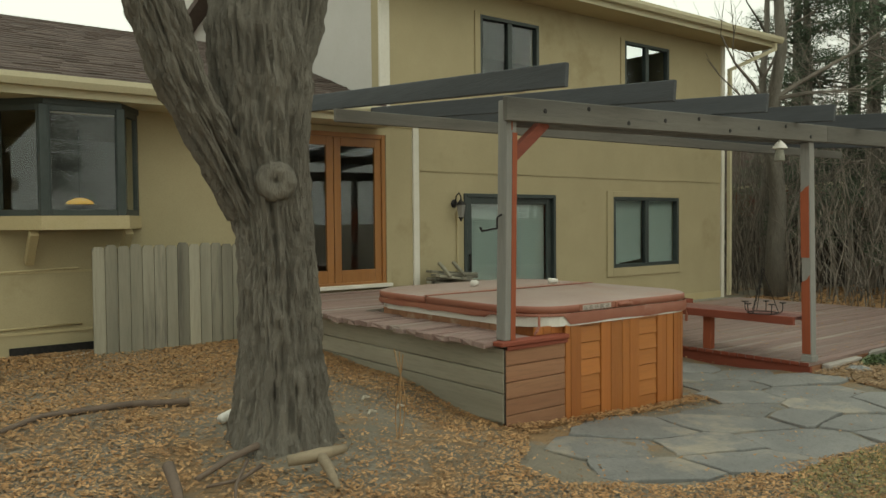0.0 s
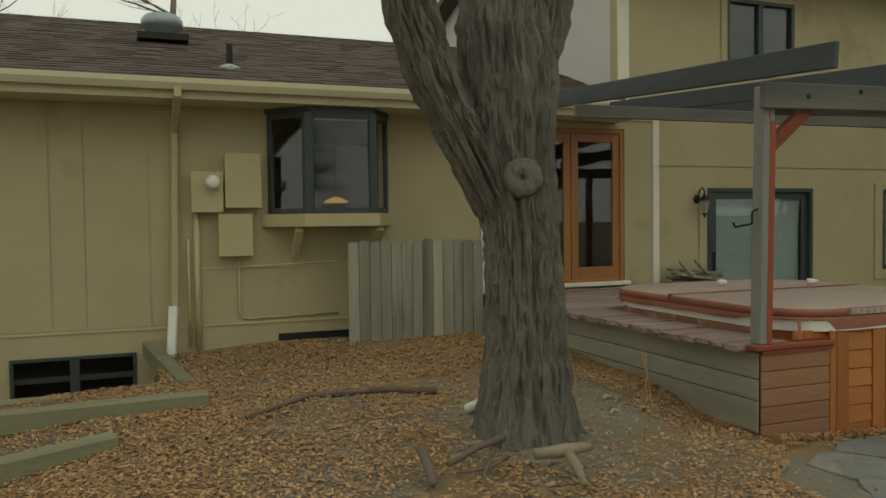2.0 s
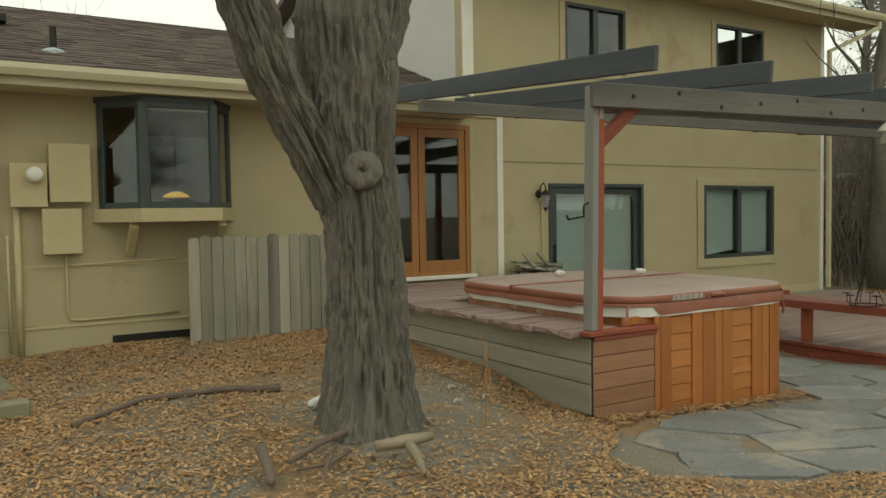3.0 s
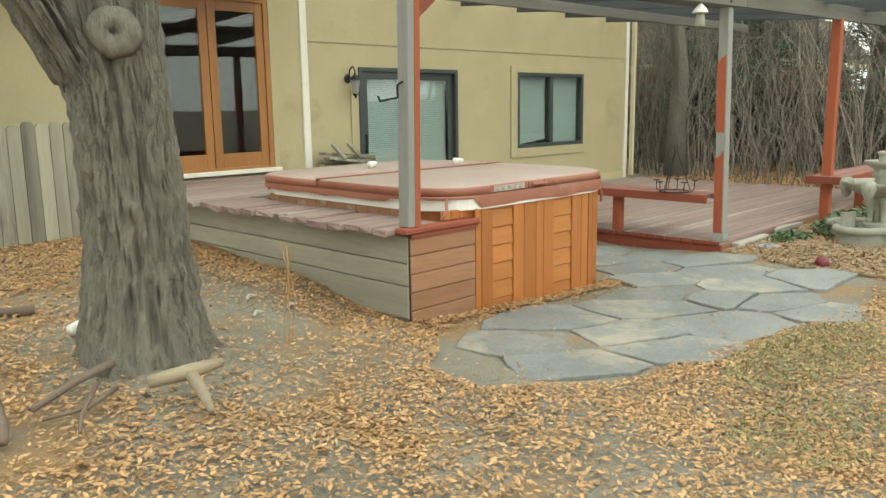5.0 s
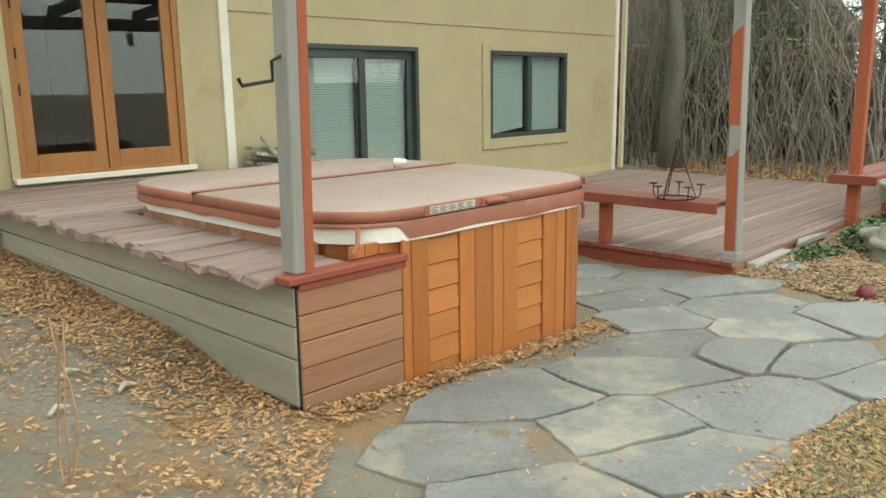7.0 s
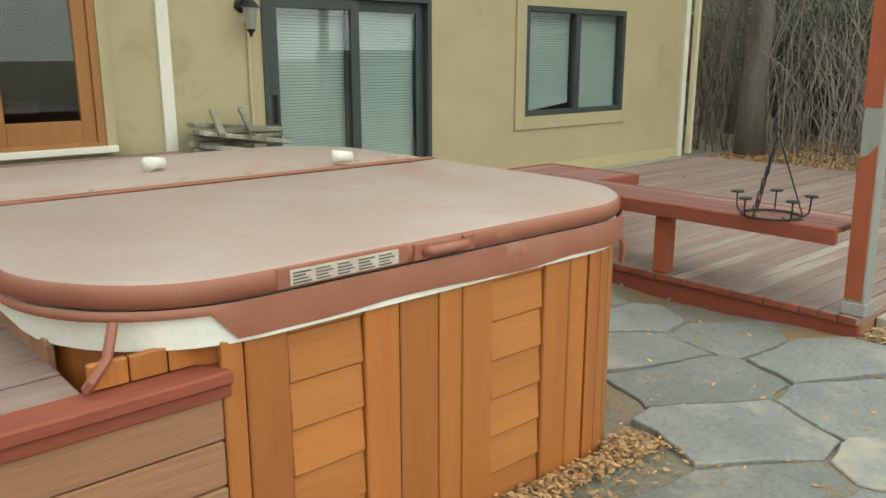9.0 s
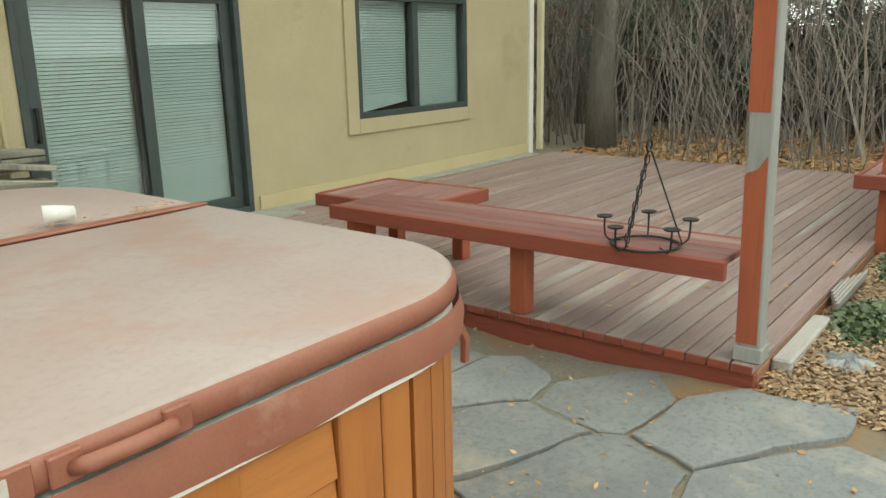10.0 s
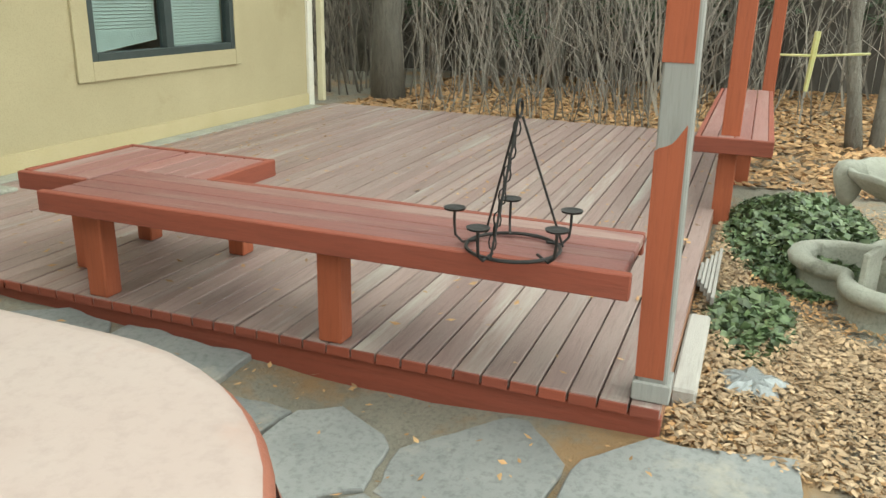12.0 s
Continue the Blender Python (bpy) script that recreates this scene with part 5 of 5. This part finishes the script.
solid("wall_cable", tube(bmesh.new(), [(1.54, WY - 0.02, 1.37), (1.54, WY - 0.02, 0.76), (1.56, WY - 0.02, 0.70), (1.64, WY - 0.02, 0.685), (2.62, WY - 0.02, 0.70)], 0.011, 6), TRIM_TAN, "tan painted cable looping along the wall", "cable", smooth=True)
solid("wall_cable", tube(bmesh.new(), [(1.58, WY - 0.014, 1.24), (2.6, WY - 0.014, 1.27)], 0.012, 6), TRIM_TAN, "tan painted cable below the bay window", "cable")
well = thing("window_well", 2.2, 9.45, 0.35, "white plastic window well edge at the house foot", "window well")
part("opening", boxes((1.95, WY - 0.012, 0.36, 2.75, WY - 0.002, 0.50)), IRON_AND_SHADE, well, "dark opening")
part("rim", tube(bmesh.new(), [(1.9, 9.45, 0.38), (2.1, 9.25, 0.38), (2.4, 9.22, 0.39), (2.7, 9.3, 0.40)], 0.03, 8), WHITE_PLASTIC, well, "white rim", smooth=True)

# roof vents
vent = thing("roof_vent", 0.895, 11.5, 4.0, "galvanised roof turbine vent on brown shingles", "roof vent")
part("flashing", boxes((0.595, 11.2, 3.98, 1.195, 11.8, 4.06)), IRON_AND_SHADE, vent)
part("hood", lathe(bmesh.new(), 0.895, 11.5, [(0.20, 4.0), (0.20, 4.16), (0.25, 4.18), (0.25, 4.27), (0.2, 4.33), (0.1, 4.35)], 28), surface("galvanised_metal", (0.30, 0.36, 0.37), (0.36, 0.41, 0.42), 4, 0.5, 0.1, metal=0.5), vent, smooth=True)
stack = thing("vent_pipe", 1.54, 9.95, 3.3, "black vent pipe with a pale flashing on the roof", "vent pipe")
part("flashing", lathe(bmesh.new(), 1.54, 9.95, [(0.13, 3.40), (0.12, 3.44), (0.06, 3.47)], 4), surface("pale_lead", (0.4, 0.45, 0.47), (0.36, 0.4, 0.42), 5), stack)
part("pipe", tube(bmesh.new(), [(1.54, 9.95, 3.42), (1.54, 9.95, 3.69)], 0.035, 12), IRON_AND_SHADE, stack)

# ---- window well timbers ----
GREEN_TIMBER = timber("treated_landscape_timber", (0.24, 0.235, 0.15), (0.19, 0.18, 0.115), "x", 0.1, dirt=(0.12, 0.11, 0.08), dirt_at=0.6)
for a, b, lab in (((-5.0, 6.86, 0.31), (1.00, 6.86, 0.40), "thick greenish treated timber bedded in the leaves"), ((-5.0, 7.85, 0.20), (0.80, 7.75, 0.29), "greenish treated timber along the window well"), ((0.62, 9.45, 0.44), (0.90, 7.85, 0.31), "sloping treated timber beside the basement window"), ((-2.5, 4.85, 0.24), (0.38, 6.05, 0.36), "short grey timber lying in the leaves")):
    bm = bmesh.new()
    beam(bm, a, b, 0.13, 0.16, 0.015)
    solid("landscape_timber", bm, GREEN_TIMBER, lab, "timber")

# ---- wood pile by the wall ----
rng = random.Random(9)
pile = thing("wood_pile", 7.27, 9.2, 0.3, "pile of old grey boards stacked against the wall", "wood pile")
for k in range(9):
    z = 0.84 + 0.05 * (k // 2)
    bm = bmesh.new()
    beam(bm, (6.97, 9.15 + 0.10 * (k % 3), z), (7.69, 9.10 + 0.12 * (k % 3), z - rng.uniform(0, 0.12)), 0.12, 0.035)
    part("board", bm, FENCE_WOOD, pile)
part("support", boxes((7.02, 9.1, 0.12, 7.57, 9.45, 0.80)), FENCE_WOOD, pile)
for k in range(2):
    bm = bmesh.new()
    beam(bm, (7.07 + 0.25 * k, 9.0, 0.98), (7.19 + 0.25 * k, 9.4, 1.14), 0.05, 0.04)
    part("batten", bm, FENCE_WOOD, pile)

# ---- yellow tape strung from the far post ----
tape = thing("yellow_tape", 14.65, 4.3, 0.62, "yellow tape strung between a post and the small trees", "tape")
TAPE = surface("yellow_tape_plastic", (0.45, 0.44, 0.16), (0.52, 0.50, 0.25), 8, 0.5, 0.0)
part("line", tube(bmesh.new(), [(14.36, 4.70, 0.98), (14.40, 4.3, 0.985), (14.42, 3.88, 1.02)], 0.012, 6), TAPE, tape)
part("tail", tube(bmesh.new(), [(14.40, 4.34, 1.20), (14.40, 4.35, 0.98), (14.39, 4.37, 0.66)], [0.03, 0.028, 0.02], 6), TAPE, tape)

# ---- small loose things ----
STICK = surface("dry_stick", (0.17, 0.125, 0.095), (0.12, 0.09, 0.07), 8, 0.9, 0.3)


def stick(pts, r, label):
    pts = [(x, y, ground_z(x, y) + 0.03 + dz) for x, y, dz in pts]
    solid("fallen_branch", tube(bmesh.new(), pts, [r * (1 - 0.5 * i / len(pts)) for i in range(len(pts))], 8), STICK, label, "branch", smooth=True)


stick([(2.57, 6.31, 0), (2.19, 6.42, 0.01), (1.66, 6.52, 0), (1.18, 6.20, 0)], 0.028, "long dark fallen branch on the leaves")
stick([(2.43, 4.87, 0.05), (2.25, 4.83, 0.03), (2.03, 4.73, 0)], 0.022, "grey fallen branch by the tree foot")
stick([(2.35, 4.65, 0.03), (2.19, 4.55, 0.02), (2.03, 4.60, 0)], 0.012, "thin twig by the tree foot")
stick([(2.30, 4.71, 0.05), (2.14, 4.49, 0.02), (2.09, 4.38, 0)], 0.010, "thin twig by the tree foot")
stick([(1.89, 4.73, 0.10), (1.87, 4.55, 0.03), (1.84, 4.44, 0.02)], 0.032, "broken grey branch stub on the ground")
z = ground_z(2.56, 5.63)
solid("white_bone_stub", tube(bmesh.new(), [(2.52, 5.60, z + 0.03), (2.62, 5.67, z + 0.035)], 0.032, 10), WHITE_PLASTIC, "short white broken stick on the ground", "stick", smooth=True)
PALE_WOOD = surface("pale_bark_scrap", (0.45, 0.40, 0.32), (0.38, 0.33, 0.26), 12)
for x, y in ((3.75, 5.9), (3.9, 5.65), (3.55, 5.5)):
    z = ground_z(x, y)
    solid("bark_scrap", tube(bmesh.new(), [(x, y, z + 0.02), (x + 0.05, y + 0.05, z + 0.03), (x + 0.1, y + 0.04, z + 0.02)], [0.008, 0.014, 0.006], 6), PALE_WOOD, "pale scrap of bark on the soil", "scrap")
z = ground_z(9.2, 4.55)
solid("crumpled_foil", lathe(bmesh.new(), 9.10, 4.66, [(0.10, z), (0.12, z + 0.03, 1), (0.06, z + 0.055, 1)], 18, 5, 0.03), surface("grey_foil", (0.25, 0.26, 0.26), (0.32, 0.33, 0.33), 20, 0.35, 0.5, metal=0.6), "crumpled grey plastic sheet on the leaves", "litter")
z = ground_z(8.65, 3.95) - 0.005
solid("red_ball", lathe(bmesh.new(), 8.65, 3.95, [(0.02, z), (0.06, z + 0.02), (0.07, z + 0.06), (0.05, z + 0.11), (0.01, z + 0.125)], 18), surface("dark_red_plastic", (0.12, 0.012, 0.02), (0.16, 0.02, 0.03), 6, 0.35, 0.0), "dark red ball on the leaves", "ball", smooth=True)
dry = thing("dry_weed", 3.35, 4.85, ground_z(3.35, 4.85), "dry straw-coloured weed stalks by the tree", "weed")
rng = random.Random(6)
for k in range(3):
    x, y = 3.35 + rng.uniform(-0.08, 0.08), 4.85 + rng.uniform(-0.08, 0.08)
    bm = bmesh.new()
    bough(bm, Vector((x, y, ground_z(x, y))), Vector((rng.uniform(-0.2, 0.2), rng.uniform(-0.2, 0.2), 1)), rng.uniform(0.55, 0.85), 0.0035, rng, 0, 4)
    part("stalk", bm, LEAF, dry)

# ---- flagstones: cells round scattered middles, cut with joints ----
RIM = ((3.78, 4.2), (3.85, 3.88), (4.2, 3.74), (4.7, 3.55), (5.4, 3.52), (6.1, 3.44), (6.9, 3.30), (7.6, 3.22), (8.3, 3.4), (8.45, 3.8), (8.55, 4.5), (8.6, 5.0), (8.6, 9.2), (7.05, 9.2), (7.05, 5.5), (6.5, 5.04), (5.1, 5.03), (4.5, 4.86), (4.1, 4.45))


def clip(poly, p, nrm):
    out = []
    for i, a in enumerate(poly):
        b = poly[(i + 1) % len(poly)]
        da, db = (a - p).dot(nrm), (b - p).dot(nrm)
        if da <= 0:
            out.append(a)
        if da * db < 0:
            out.append(a + (b - a) * (da / (da - db)))
    return out


def inside(x, y, poly):
    c = False
    for i in range(len(poly)):
        (x0, y0), (x1, y1) = poly[i], poly[i - 1]
        if (y0 > y) != (y1 > y) and x < (x1 - x0) * (y - y0) / (y1 - y0) + x0:
            c = not c
    return c


patio = thing("flagstone_patio", 6.3, 4.2, 0.1, "irregular blue-grey flagstone patio with open joints", "patio", kind="structure")
rng = random.Random(23)
ALONG = Matrix.Rotation(radians(-24), 2)
SQUEEZE = 1.55
middles = []
for r in range(-18, 19):
    for k in range(-11, 12):
        uv = Vector((k * 0.80 + (0.40 if r % 2 else 0) + rng.uniform(-0.30, 0.30), r * 0.46 + rng.uniform(-0.17, 0.17)))
        middles.append((uv, Vector((6.0, 4.4)) + ALONG @ Vector((uv.x, uv.y))))
rng = random.Random(20)
for i, (uv, c) in enumerate(middles):
    if not inside(c.x, c.y, RIM):
        continue
    scaled = Vector((uv.x, uv.y * SQUEEZE))
    poly = [scaled + Vector((math.cos(a), math.sin(a))) * rng.uniform(0.55, 0.82) for a in (2 * math.pi * n / 7 for n in range(7))]
    for j, (ov, oc) in enumerate(middles):
        d = Vector((ov.x, ov.y * SQUEEZE)) - scaled
        if j != i and d.length < 2.0:
            poly = clip(poly, scaled + d * 0.5 - d.normalized() * rng.uniform(0.010, 0.026), d.normalized())
    poly = [Vector((6.0, 4.4)) + ALONG @ Vector((p.x, p.y / SQUEEZE)) for p in poly]
    if c.x < 7.05 and c.y < 5.6:
        poly = clip(poly, Vector((0, 5.05 if c.x > 5.0 else 4.92)), Vector((0, 1)))
    elif c.y > 5.4:
        poly = clip(poly, Vector((7.05, 0)), Vector((-1, 0)))
    poly = clip(poly, Vector((8.615, 0)), Vector((1, 0)))
    if len(poly) < 3:
        continue
    pts = []
    for a, b in zip(poly, poly[1:] + poly[:1]):
        n = max(1, int((b - a).length / 0.06))
        for k in range(n):
            p = a.lerp(b, k / n)
            pts.append(p + 0.045 * Vector((noise.noise((p.x * 3, p.y * 3, 0)), noise.noise((p.x * 3, p.y * 3, 50)))) + 0.014 * Vector((noise.noise((p.x * 14, p.y * 14, i)), noise.noise((p.x * 14, p.y * 14, i + 50)))))
    tilt = (rng.uniform(-0.008, 0.008), rng.uniform(-0.008, 0.008))
    z0 = ground_z(c.x, c.y)
    gx1 = (ground_z(c.x + 0.3, c.y) - ground_z(c.x - 0.3, c.y)) / 0.6
    gy1 = (ground_z(c.x, c.y + 0.3) - ground_z(c.x, c.y - 0.3)) / 0.6
    bm = prism(bmesh.new(), [(p.x, p.y) for p in pts], z0 - 0.05, z0 + 0.022 + rng.uniform(-0.004, 0.006), 0.006)
    for v in bm.verts:
        v.co.z += (v.co.x - c.x) * (gx1 + tilt[0]) + (v.co.y - c.y) * (gy1 + tilt[1])
    part("flagstone", bm, FLAG, patio)

# ---- leaf litter, grass and ivy ----


def scatter_leaves(name, count, region, size, material, label, category, keep, seed, lift=0.012, flat=0.5, base=None):
    rng = random.Random(seed)
    verts, faces, n = [], [], 0
    while n < count:
        x, y = rng.uniform(region[0], region[2]), rng.uniform(region[1], region[3])
        if rng.random() > keep(x, y):
            continue
        z = (ground_z(x, y) + 0.008 if base is None else base) + rng.uniform(0, lift)
        s = rng.uniform(*size)
        a, b = rng.uniform(0, 6.28), rng.uniform(-flat, flat)
        u = Vector((math.cos(a), math.sin(a), math.sin(b) * 0.7)) * s
        v = Vector((-math.sin(a), math.cos(a), rng.uniform(-flat, flat))) * s * rng.uniform(0.4, 0.7)
        c = Vector((x, y, z + s * 0.3))
        k = len(verts)
        lift_tip = Vector((0, 0, s * rng.uniform(-0.1, 0.4)))
        verts += [c - u, c - v * 0.8, c + u + lift_tip, c + v * 0.8]
        faces.append((k, k + 1, k + 2, k + 3))
        n += 1
    me = bpy.data.meshes.new(name)
    me.from_pydata([tuple(v) for v in verts], [], faces)
    me.materials.append(material)
    return tagged(new(name, me), label, category, kind="stuff")


def litter_share(x, y):
    if inside(x, y, RIM):
        return 0.015
    if y > 9.4 or 4.47 < x < 7.1 and y > 5.07 or x > 8.6 and 4.93 < y < 9.4 and x < 14.4:
        return 0.0
    d = noise.noise((x * 0.7, y * 0.7, 4)) + 0.6 * noise.noise((x * 2.1, y * 2.1, 9))
    bare = math.hypot((x - 3.3) / 1.1, (y - 5.7) / 1.6)
    k = 0.62 + 0.8 * d
    if bare < 1:
        k *= 0.12 + 0.4 * bare
    k *= min(1.0, max(0.1, (x + 2.5) / 1.5)) * min(1.0, max(0.1, (11.5 - x) / 1.5)) * min(1.0, max(0.1, (y - 0.6) / 1.2))
    edge = abs(x - 4.3) < 0.35 and 4.3 < y < 9
    return min(1.0, max(0.06, k + (0.5 if edge else 0)))


scatter_leaves("leaf_litter", 230000, (-2.5, 0.6, 11.5, 9.4), (0.008, 0.021), LEAF, "dry brown leaf litter over the yard", "leaves", litter_share, 1)
scatter_leaves("leaf_litter", 26000, (12.5, 0.5, 19.5, 13.0), (0.03, 0.06), LEAF, "dry tan leaf litter below the trees", "leaves", litter_share, 2)
PALE_LEAF = surface("pale_dry_leaf", (0.29, 0.185, 0.10), (0.39, 0.28, 0.175), 9, 0.8, 0.0, island=0.4)
scatter_leaves("leaf_litter", 32000, (8.5, 2.5, 12.5, 5.0), (0.009, 0.023), PALE_LEAF, "pale dry leaves round the fountain", "leaves", lambda x, y: max(0.0, 1.15 - math.hypot((x - 10.0) / 1.9, (y - 4.2) / 1.5)) if not inside(x, y, RIM) and math.hypot(x - FX, y - FY) > 0.72 and y < 4.9 else 0, 3, 0.03)


scatter_leaves("leaf_litter", 900, (8.7, 5.0, 14.3, 9.3), (0.010, 0.026), LEAF, "scattered dry leaves on the lower deck", "leaves", lambda x, y: 0.15 + 0.8 * max(0.0, noise.noise((x, y, 2))) + (0.7 if y > 9.1 else 0), 4, 0.004, 0.3, LZ + 0.004)
scatter_leaves("leaf_litter", 60, (4.9, 6.44, 6.9, 6.56), (0.008, 0.02), LEAF, "dry leaves caught along the cover seam", "leaves", lambda x, y: 1.0 if x > 6.4 else 0.2, 5, 0.003, 0.2, 1.060)
scatter_leaves("leaf_litter", 3200, (4.5, 4.84, 6.85, 5.12), (0.008, 0.02), LEAF, "dry leaves drifted against the hot tub foot", "leaves", lambda x, y: 0.8 if 4.95 < y < 5.06 + max(0.0, x - 6.6) * 0.6 else 0.10, 6, 0.03)


def ivy_patch(name, cx, cy, rx, ry, h, count, seed, label, material=IVY, size=(0.015, 0.036), narrow=0.8):
    rng = random.Random(seed)
    verts, faces = [], []
    for k in range(count):
        a, r = rng.uniform(0, 6.28), math.sqrt(rng.random())
        x, y = cx + rx * r * math.cos(a) * (1 + 0.25 * noise.noise((a, 0, seed))), cy + ry * r * math.sin(a)
        z = ground_z(x, y) + h * (1 - r * r) * (0.6 + 0.6 * abs(noise.noise((x * 5, y * 5, seed)))) * rng.uniform(0.3, 1.0) + 0.02
        s = rng.uniform(*size)
        u = Vector((rng.gauss(0, 1), rng.gauss(0, 1), rng.gauss(0, 0.6))).normalized() * s
        v = u.cross(Vector((rng.gauss(0, 0.5), rng.gauss(0, 0.5), 1))).normalized() * s * narrow
        c, i = Vector((x, y, z)), len(verts)
        verts += [tuple(p) for p in (c - u, c - u * 0.2 - v, c + u, c - u * 0.2 + v)]
        faces.append((i, i + 1, i + 2, i + 3))
    me = bpy.data.meshes.new(name)
    me.from_pydata(verts, [], faces)
    me.materials.append(material)
    tagged(new(name, me), label, name.split("_")[0], kind="stuff")


GRASS = surface("dull_thin_grass", (0.17, 0.18, 0.075), (0.24, 0.225, 0.10), 9, 0.8, 0.0, island=0.4)
ivy_patch("ivy_patch", 11.25, 4.42, 1.1, 0.46, 0.24, 7000, 1, "dark green ivy spreading beside the deck")
ivy_patch("ivy_patch", 9.74, 4.68, 0.46, 0.20, 0.11, 1000, 2, "small green ivy clump at the deck edge")
ivy_patch("ivy_patch", 11.3, 3.3, 0.6, 0.45, 0.25, 1800, 3, "green ivy behind the fountain")
ivy_patch("grass_patch", 5.9, 3.05, 1.0, 0.35, 0.035, 3000, 4, "thin green grass showing through the leaves", GRASS, (0.012, 0.028), 0.14)
ivy_patch("grass_patch", 4.7, 2.6, 0.6, 0.35, 0.03, 1300, 5, "thin green grass showing through the leaves", GRASS, (0.012, 0.028), 0.14)

# chimney bricks last
rng = random.Random(1)
brick_me = mesh_of("brick", boxes((0, 0, 0, 0.2, 0.02, 0.062), bevel=0.004), surface("orange_brick", (0.42, 0.20, 0.09), (0.50, 0.27, 0.13), 6, 0.9, 0.2, vary=0.25))
for r in range(20):
    for k in range(5):
        x = 11.95 + k * 0.212 + (0.1 if r % 2 else 0)
        if x < 12.9:
            piece("brick", brick_me, chimney, pose(x, 11.232, 5.7 + r * 0.072))
